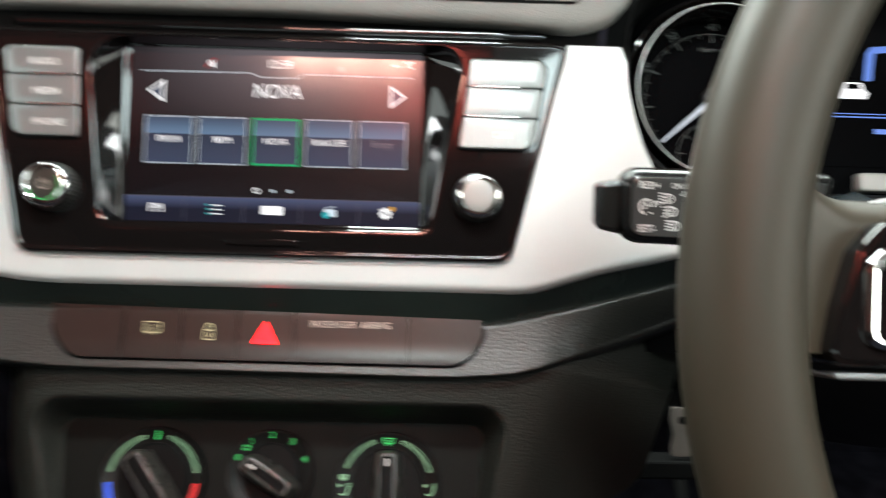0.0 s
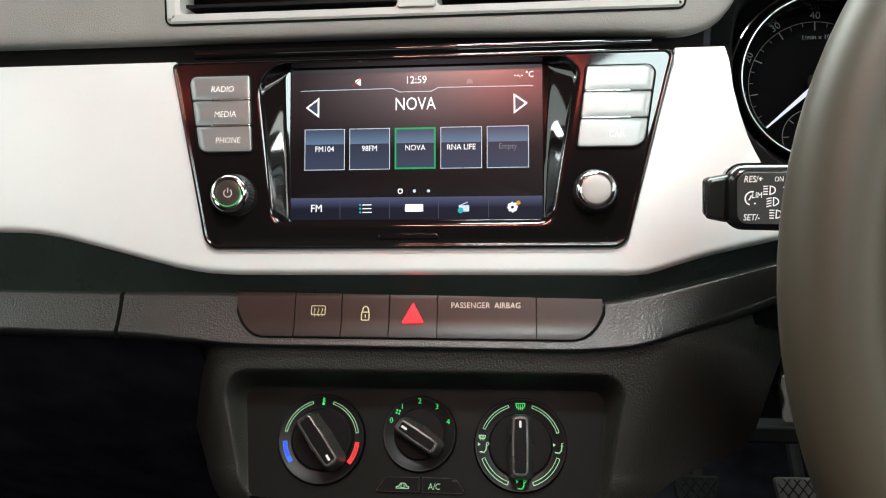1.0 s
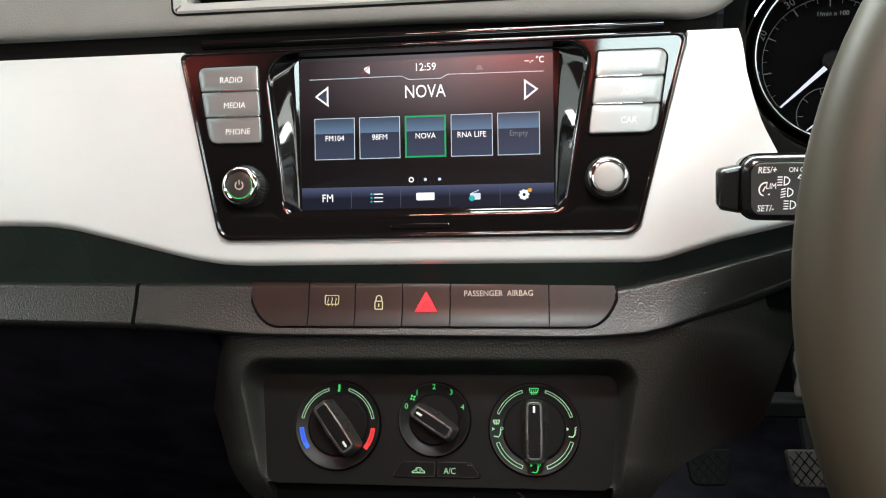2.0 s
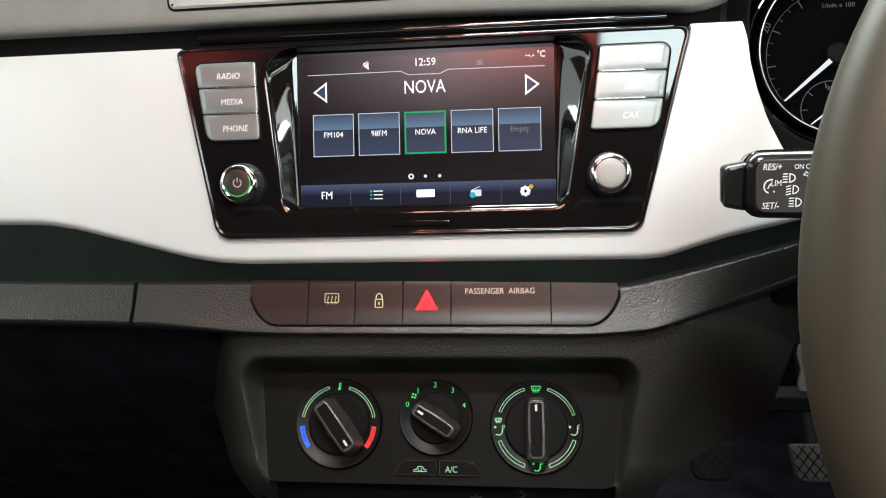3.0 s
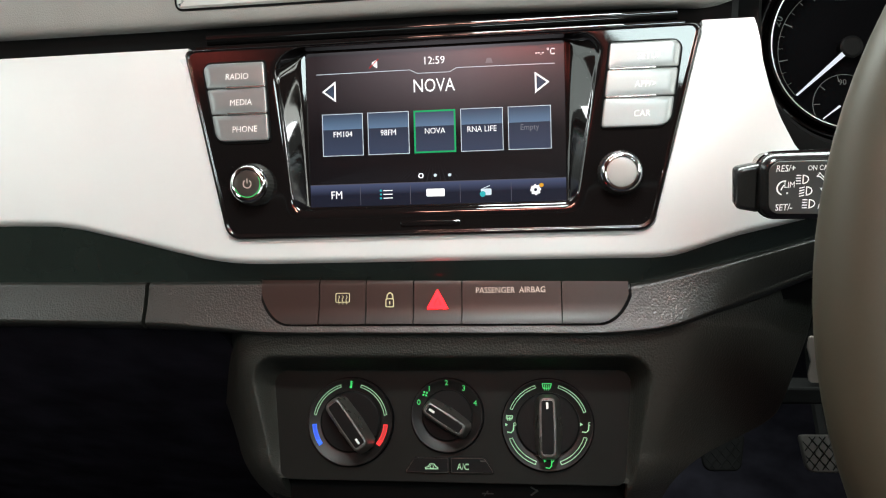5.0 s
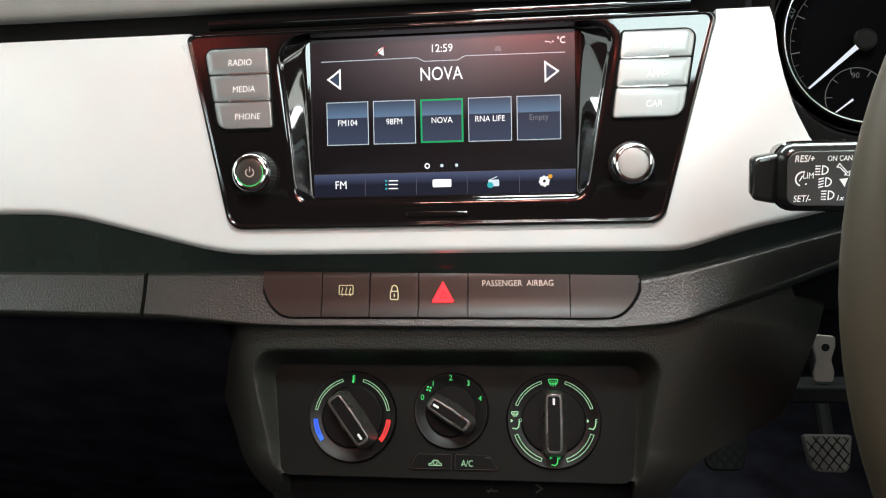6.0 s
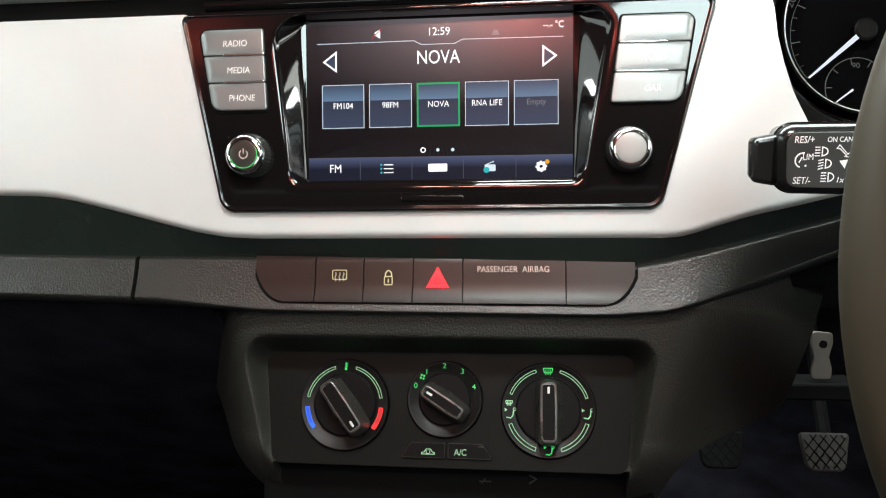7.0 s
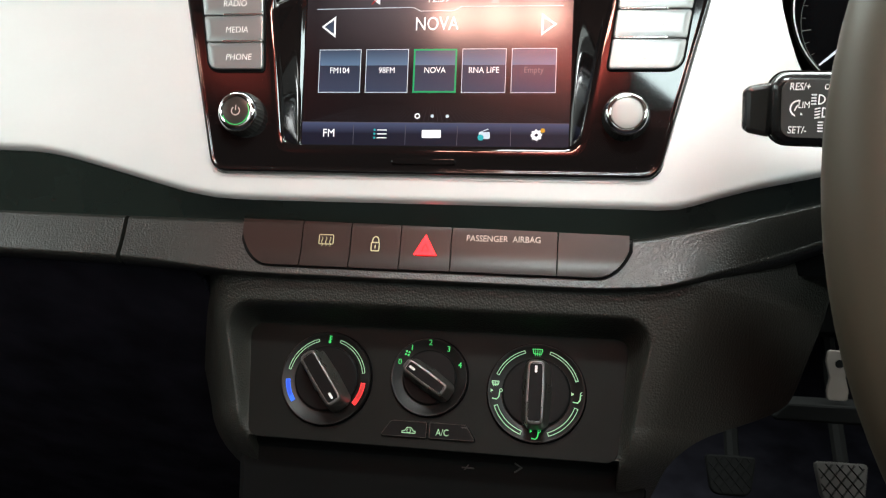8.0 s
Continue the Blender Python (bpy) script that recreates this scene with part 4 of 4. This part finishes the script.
seat_icon(d, F, 21.6, -2.2, M_PALEGREEN)
seat_icon(d, F, -21.0, -2.6, M_PALEGREEN)
screen_icon(d, F, -21.8, 3.8, M_PALEGREEN, 0.75)
seat_icon(d, F, 0.4, -22.4, M_GREEN, 0.9)

for a, b, which in ((-25, 1.2, "air"), (2.0, 28, "ac")):
    pts = [(a + (6 if which == "air" else 0), -18.8), (a, -27.8), (b, -27.8), (b - (6 if which == "ac" else 0), -18.8)]
    r = [3, 1.2, 1.2, 1.2] if which == "air" else [1.2, 1.2, 1.2, 3]
    key = part("push_button", slab(rounded(pts, r), 0, 2.6, 0.7), M_DISC, panel, m=CLIM)
    part("button_rim", band(inset(rounded(pts, r), 0.4), 0.25, 2.45, 0.12), M_KNOBDARK, key, m=CLIM)
    if which == "ac":
        write("A/C", (9.4, -24.2, 2.65), 5.0, M_PALEGREEN, key, CLIM, squeeze=0.85)
        part("lamp_mark", flat(box(19.5, 22.5, -21.0, -20.4), 2.6), M_DIMPRINT, key, m=CLIM)
    else:
        car = [(-12.6, -25.6), (-12.6, -24.4), (-11.0, -24.0), (-10.0, -22.4), (-7.4, -22.4), (-6.2, -24.0), (-5.0, -24.4), (-5.0, -25.6)]
        part("car_mark", band(car, 0.45, 2.6), M_PALEGREEN, key, m=CLIM)
        part("loop_mark", clean(loft([(arc(-8.8, -24.2, 1.0, 40, 330, 0.4), 2.6), (arc(-8.8, -24.2, 1.0, 40, 330, 0.4), 2.75)], False, True)), M_PALEGREEN, key, m=CLIM)

# tray and foot of the console
TRAY = frame_at((0, -0.078, 0.612), 20)
tray = thing("console_tray", (0, -0.03, 0.55), "dark plastic storage tray at the console's foot", "console tray", kind="structure")
bm = slab(rounded(box(-112, 118, -70, 14), 10), -60, -22, 4)
part("back", bm, M_DARK, tray, m=TRAY)
bm = slab(rounded(box(-106, 114, -110, -60), 10), -60, 30, 4)
part("floor", bm, M_DARK, tray, m=TRAY)
part("port_mark", flat(rounded(box(18.5, 25.5, 6.0, 6.8), 0.3, 2), -22), M_DIMPRINT, tray, m=TRAY)
part("port_mark", flat([(19.5, 5.0), (22.0, 8.4), (22.6, 8.0), (20.3, 5.0)], -21.9), M_DIMPRINT, tray, m=TRAY)
part("port_mark", flat([(47.2, 10.6), (47.8, 11.4), (52.2, 8.6), (47.8, 5.4), (47.2, 6.2), (50.6, 8.6)], -22), M_DIMPRINT, tray, m=TRAY)

# ---- instrument cluster ----
cluster = thing("instrument_cluster", (0.331, 0.07, 0.80), "round dial instrument cluster with white needle", "instrument cluster")
hood = rounded([(-55, 66), (-55, -56), (240, -56), (240, 66)], 50, 12)
part("back_plate", slab(hood, -30, -16, 1), M_FACE, cluster, m=GAUGE)
part("hood", clean(loft([(inset(hood, -16), 26), (inset(hood, -6), 30), (inset(hood, -3), 24), (inset(hood, 0), -20)], False, False)), M_MATTE, cluster, "black hood round the dials", m=GAUGE)
for cx in (0.0, 182.0):
    F = GAUGE @ pose(cx * MM, 0, 0)
    g = part("gauge", clean(loft([(circle(0, 0, 52, 80), -16), (circle(0, 0, 51, 80), 12), (circle(0, 0, 49.5, 80), 13), (circle(0, 0, 48.5, 80), 11), (circle(0, 0, 46, 80), -10)], False, False)), M_GLOSS, cluster, m=F)
    part("dial_face", flat(circle(0, 0, 46.5, 80), -10.5, 0.4), M_FACE, g, "flat black dial face", m=F)
    part("chrome_ring", clean(loft([(circle(0, 0, 50.0, 80), 12.6), (circle(0, 0, 49.8, 80), 13.2), (circle(0, 0, 49.4, 80), 13.2), (circle(0, 0, 49.2, 80), 12.4)], False, False)), M_RING, g, m=F)
    part("outer_ring", clean(loft([(circle(0, 0, 56.0, 80), 2), (circle(0, 0, 55.4, 80), 7.0), (circle(0, 0, 54.6, 80), 7.2), (circle(0, 0, 52.2, 80), 3)], False, False)), M_GLOSS, g, "glossy black surround ring", m=F)
    for k in range(25):
        a = radians(-131 + 11 * k)
        major = k % 3 == 0
        r0, r1, w = (34.5 if major else 37), 39.5, (0.32 if major else 0.14)
        q = F @ pose(0, 0, -9.6 * MM, 0, 0, -math.degrees(a))
        part("tick", flat(box(-w, w, r0, r1), 0), M_GAUGENUM, g, m=q)
    if cx == 0:
        for k, word in enumerate(("0", "10", "20", "30", "40", "50", "60")):
            a = radians(-131 + 33 * k)
            write(word, (0, 0, 0), 6.4, M_GAUGENUM, g, F @ pose(43.5 * math.sin(a) * MM, 43.5 * math.cos(a) * MM, -9 * MM, 0, 0, -math.degrees(a)), name="number")
        part("scale_arc", clean(loft([(arc(0, 0, 39.7, -131, 133, 0.3, 60), -9.5), (arc(0, 0, 39.7, -131, 133, 0.3, 60), -9.35)], False, True)), M_GAUGENUM, g, m=F)
        write("1/min x 100", (2, 30, -9.4), 4.0, M_GAUGENUM, g, F)
        part("inner_ring", clean(loft([(arc(-3, -32, 17, -140, 100, 0.45, 30), -9.4), (arc(-3, -32, 17, -140, 100, 0.45, 30), -9.2)], False, True)), M_GAUGENUM, g, m=F)
        for k in range(7):
            q = F @ pose(-3 * MM, -32 * MM, -9.4 * MM, 0, 0, 130 - 40 * k)
            part("tick", flat(box(-0.25, 0.25, 13.0, 16.5), 0), M_GAUGENUM, g, m=q)
        write("90", (-3, -19.6, -9.4), 4.6, M_GAUGENUM, g, F, name="number")
        part("small_needle", flat([(-0.6, 3), (0.6, 3), (0.3, 15), (-0.3, 15)], 0, 0.6), M_NEEDLE, g, m=F @ pose(-3 * MM, -32 * MM, -7 * MM, 0, 0, 127))
    n = F @ pose(0, 0, -4 * MM, 0, 0, 131)
    part("needle", flat([(-1.5, 5), (1.5, 5), (0.5, 41), (-0.5, 41)], 0, 0.8), M_NEEDLE, g, "white lit needle", m=n)
    part("hub_cap", clean(loft([(circle(0, 0, 6.5, 40), -9), (circle(0, 0, 6.5, 40), -3.4), (circle(0, 0, 5, 40), -2.6)], False, True)), M_DISC, g, m=F)
disp = part("display", flat(box(55, 128, -36, 52), -15.8, 0.5), M_FACE, cluster, "dark driver display with blue symbols", m=GAUGE)
part("display_line", flat(box(57, 126, -6.4, -5.6), -15.2), M_CLUSTER, disp, m=GAUGE)
part("display_line", flat(box(57, 126, -4.4, -3.8), -15.2), M_CLUSTER, disp, m=GAUGE)
part("display_car", flat(rounded([(79, 5), (77.5, 9), (80.5, 10.5), (82, 15), (93, 15), (94.5, 10.5), (97, 9), (95.5, 5)], 1.0, 3), -15.2), M_TEXT, disp, m=GAUGE)
part("display_car_glass", flat([(83, 11), (92, 11), (91, 14), (84, 14)], -14.9), M_FACE, disp, m=GAUGE)
part("display_road", flat(rounded([(94, 16), (96, 33), (99, 37), (112, 38), (112, 34), (101, 33), (99, 16)], 1.0, 3), -15.2), M_CLUSTER, disp, m=GAUGE)
part("display_text_bar", flat(box(100, 122, -16, -13), -15.2), M_CLUSTER, disp, "unreadable line of blue text", m=GAUGE)
part("reset_button", slab(rounded(box(86, 112, -52, -41), 2), -14, -6, 1.5), M_KNOBFACE, cluster, "grey push button", m=GAUGE)

# ---- column stalk ----
stalk = thing("column_stalk", (0.185, -0.10, 0.815), "black steering column stalk with white light symbols", "control stalk")
body = rounded([(-11.8, 12.4), (-10.8, -15.6), (70, -18), (70, 12)], [7, 8, 2, 2], 6)
b = part("body", clean(loft([(inset(body, 5), -24), (inset(body, 2.0), -20), (inset(body, 0.8), -12), (body, -5), (inset(body, 0.6), -2.4), (inset(body, 1.8), -0.8), (inset(body, 3.0), -0.2)], True, True)), M_STALKBODY, stalk, m=STALK)
face = rounded([(-8.0, 9.4), (-7.0, -12.8), (66, -14.5), (66, 9)], [4.5, 4.5, 1, 1], 5)
part("face_plate", slab(face, -1, 0.4, 0.4), M_STALK, b, m=STALK)
tip = rounded([(-20.4, 6.6), (-19.8, -11.0), (-10, -13.0), (-10, 8.4)], [3, 3, 1, 1], 5)
part("end_slider", clean(loft([(inset(tip, 2.5), -14), (inset(tip, 0.6), -12), (tip, -5), (inset(tip, 0.8), -3.4), (inset(tip, 2.0), -3.0)], True, True)), M_STALKBODY, stalk, "black sliding end switch", m=STALK)
part("end_collar", clean(loft([(inset(body, 3.5), -18), (inset(body, 0.3), -10), (inset(body, -0.5), -7), (inset(body, -0.5), -6), (inset(body, 0.3), -5.4)], False, False)), M_GLOSS, stalk, "glossy collar", m=STALK)
write("RES/+", (-5.2, 6.3, 0.45), 3.9, M_STALKPRINT, b, STALK, bold=0.02, align="LEFT", squeeze=0.82, shear=0.1)
write("SET/-", (-4.8, -10.1, 0.45), 3.9, M_STALKPRINT, b, STALK, bold=0.02, align="LEFT", squeeze=0.82, shear=0.1)
write("ON CANCEL", (7.4, 6.2, 0.45), 3.0, M_STALKPRINT, b, STALK, align="LEFT", squeeze=0.8)
write("LIM", (-1.6, -0.6, 0.45), 3.6, M_STALKPRINT, b, STALK, align="LEFT", squeeze=0.8)
part("gauge_mark", clean(loft([(arc(-1.4, -1.8, 2.9, -160, 10, 0.6), 0.4), (arc(-1.4, -1.8, 2.9, -160, 10, 0.6), 0.55)], False, True)), M_STALKPRINT, b, m=STALK)
part("gauge_pointer", flat([(-3.0, -2.6), (-1.9, -0.4), (-1.5, -0.7), (-2.6, -2.8)], 0.4), M_STALKPRINT, b, m=STALK)
part("gauge_dot", flat(circle(-0.2, -4.0, 0.4, 8), 0.4), M_STALKPRINT, b, m=STALK)


def beam_mark(x, y, lean=0.0):
    lamp = [(x, y - 2.0)] + [(x + 2.6 * math.cos(g), y + 2.0 * math.sin(g)) for g in [math.pi * (k / 8 - 0.5) for k in range(9)]] + [(x, y + 2.0)]
    part("lamp_mark", band(lamp, 0.45, 0.4), M_STALKPRINT, b, m=STALK)
    for k in range(4):
        c = y - 1.7 + 1.13 * k
        part("beam_mark", flat([(x - 2.6, c - 0.2 - lean), (x - 0.6, c - 0.2), (x - 0.6, c + 0.25), (x - 2.6, c + 0.25 - lean)], 0.4), M_STALKPRINT, b, m=STALK)


for x, y, lean in ((5.6, 1.6, 0), (7.2, -3.3, 0.5), (8.6, -8.7, 0)):
    beam_mark(x, y, lean)
write("1x", (11.6, -10.0, 0.45), 3.2, M_STALKPRINT, b, STALK, align="LEFT", shear=0.2)
part("arrow_mark", band([(11.0, 2.6), (12.2, 4.4), (15.6, 0.6), (16.6, 1.4), (16.4, -1.0), (14.2, -0.6), (14.8, 0.0), (12.4, 2.4)], 0.35, 0.4), M_STALKPRINT, b, m=STALK)
part("arrow_solid", flat([(12.6, -2.2), (15.8, -1.8), (14.8, -5.4)], 0.4), M_STALKPRINT, b, m=STALK)

# ---- steering wheel ----
wheel = thing("steering_wheel", (0.343, -0.193, 0.812), "grey brown leather steering wheel with chrome hub trim", "steering wheel")
R, r = 0.185, 0.0163
rim_pts = [(R * math.cos(2 * math.pi * i / 120), R * math.sin(2 * math.pi * i / 120), 0) for i in range(120)]
part("rim", tube(rim_pts, r, 28, True), M_LEATHER, wheel, "smooth leather rim", m=WHEEL, smooth=80)
for sx in (-1, 1):
    def spoke_point(s, t, sx=sx):
        x = 0.184 - 0.112 * s
        flare = max(0.0, 1 - 3.4 * s) ** 2
        lo, hi = -0.011, 0.0325 + 0.034 * flare - 0.003 * s
        y = lo + (hi - lo) * t
        z = 0.003 + 0.010 * flare - 0.010 * s - 0.010 * max(0.0, (t - 0.8) / 0.2) ** 2
        return Vector((sx * x, y, z))
    part("spoke", sheet(spoke_point, 28, 16, (0, 0, -0.016)), M_LEATHER, wheel, "leather covered spoke", m=WHEEL, smooth=70)
    turn = 1 if sx < 0 else -1
    pod = rounded([(sx * u, v) for u, v in ((140, 26), (150, 23.5), (157, 16), (162, 2), (166, -14), (64, -17), (60, 27))][::turn], 4, 5)
    inner = rounded([(sx * u, v) for u, v in ((150, 17.5), (156, 12), (157, -10), (70, -13), (66, 20))][::turn], 5, 5)
    F = WHEEL @ pose(0, 0, 0.004)
    q = part("switch_pod", slab(pod, -14, 4, 2), M_GLOSS, wheel, "glossy black button pod", m=F)
    part("pod_trim", clean(loft([(inner, 3), (inset(inner, 0.6), 5.4), (inset(inner, 1.8), 6.4), (inset(inner, 3.2), 6.2), (inset(inner, 4.4), 3.5)], False, False)), M_CHROME, q, "bright chrome frame", m=F)
    part("pod_edge", slab(rounded(box(-163, -92, -17.6, -15.9) if sx < 0 else box(92, 163, -17.6, -15.9), 0.6, 2), -10, 3, 0.5), M_KEY, q, "thin bright lower edge", m=F)
    roller = tube([(-0.006, 0, 0), (0.006, 0, 0)], 0.008, 20)
    part("roller", roller, M_KEY, q, m=F @ pose(sx * 0.118, 0.001, 0.004))
hub = rounded([(-62, 46), (-66, -20), (-30, -66), (30, -66), (66, -20), (62, 46)], 24, 6)
part("hub", slab(hub, -46, -2, 12, 4), M_MATTE, wheel, "black airbag cover", m=WHEEL)
part("badge", slab(circle(0, -2, 24, 48), -4, 1.5, 1), M_CHROME, wheel, "round chrome badge", m=WHEEL)
part("lower_spoke", slab(rounded([(-22, -60), (-16, -168), (16, -168), (22, -60)], 6), -24, -8, 4), M_LEATHER, wheel, m=WHEEL)

# ---- pedals ----
PED = frame_at((0.295, 0.151, 0.474), 40)
# second pedal and both arms take near black, shade put into their colour
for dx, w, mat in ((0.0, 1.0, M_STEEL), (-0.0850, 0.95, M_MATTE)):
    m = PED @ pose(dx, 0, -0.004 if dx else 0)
    p = thing("pedal", m.translation, "rubber pad pedal with criss-cross tread, its steel arm coloured dark as in shade" if dx == 0 else "pedal coloured near black to put it in shade", "pedal", "foot pedals")
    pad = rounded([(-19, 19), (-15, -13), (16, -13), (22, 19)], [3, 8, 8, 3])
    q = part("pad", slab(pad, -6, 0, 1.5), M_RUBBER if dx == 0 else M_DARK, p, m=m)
    for k in range(-3, 4):
        for sgn in (-1, 1):
            c = 8.5 * k
            pts = []
            for t in [j / 14 for j in range(15)]:
                y = -11 + 28 * t
                x = c + sgn * (y - 3) * 0.8
                lim = 14.5 + (y + 13) * 0.11
                if -lim < x < lim + 1.5:
                    pts.append(Vector((x, y, 0.2)) * MM)
            if len(pts) > 2:
                part("tread", tube(pts, 0.5 * MM, 5), M_DARK, q, "dark groove", m=m)
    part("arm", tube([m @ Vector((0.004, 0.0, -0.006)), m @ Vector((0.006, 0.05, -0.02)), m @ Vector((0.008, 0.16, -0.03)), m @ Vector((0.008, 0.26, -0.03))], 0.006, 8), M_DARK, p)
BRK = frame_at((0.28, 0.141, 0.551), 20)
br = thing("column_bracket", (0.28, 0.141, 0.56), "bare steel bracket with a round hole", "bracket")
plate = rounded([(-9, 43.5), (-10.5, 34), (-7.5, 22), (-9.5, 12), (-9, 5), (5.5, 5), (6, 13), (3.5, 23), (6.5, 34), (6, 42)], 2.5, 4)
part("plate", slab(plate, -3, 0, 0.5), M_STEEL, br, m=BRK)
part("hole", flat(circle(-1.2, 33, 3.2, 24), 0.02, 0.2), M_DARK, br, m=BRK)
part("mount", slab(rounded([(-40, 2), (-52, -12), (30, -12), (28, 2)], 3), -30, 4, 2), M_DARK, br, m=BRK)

# ---- roof lamps ----
# housing for the added front light, out of view
added_front_lamp = thing("roof_lamp", (0.07, -0.34, 1.45), "small unseen lamp housing added near the windscreen", "lamp")
part("housing", slab(rounded(box(-140, 140, -70, 70), 20), -24, -2, 4), M_VENT, added_front_lamp, m=pose(0.07, -0.34, 1.43, 180, 0, 0))
lamp = thing("roof_lamp", (-0.045, -0.634, 1.45), "roof lamp with a pale lens on the headlining", "lamp")
part("housing", slab(rounded(box(-125, 125, -36, 36), 14), -30, -6, 4), M_VENT, lamp, m=pose(-0.045, -0.634, 1.42, 180, 0, 0))

# steering column behind the wheel, and the box from which the pedals hang
column = tagged(part("steering_column", tube([WHEEL @ Vector((0, 0, -0.03)), WHEEL @ Vector((0, -0.005, -0.10)), WHEEL @ Vector((0, -0.03, -0.30))], [0.045, 0.055, 0.05], 28), M_MATTE, None), "matte black steering column shroud", "steering column")
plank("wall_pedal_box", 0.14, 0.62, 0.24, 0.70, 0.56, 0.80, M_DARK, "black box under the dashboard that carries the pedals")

# the added panel under the glovebox lid, undercut to stay dark and hide the floor
def undercut_point(s, t):
    u = -700 + 570 * s
    top = STRIP @ Vector((u * MM, (smooth_read(STRIP_LOW, u) + 1) * MM, -5 * MM))
    return top.lerp(Vector((u * MM, 0.30, 0.23)), t)


part("glovebox_front", sheet(undercut_point, 40, 8, (0, 0.03, 0)), M_CARPET, dash, "black glovebox front, undercut to keep the footwell dark")
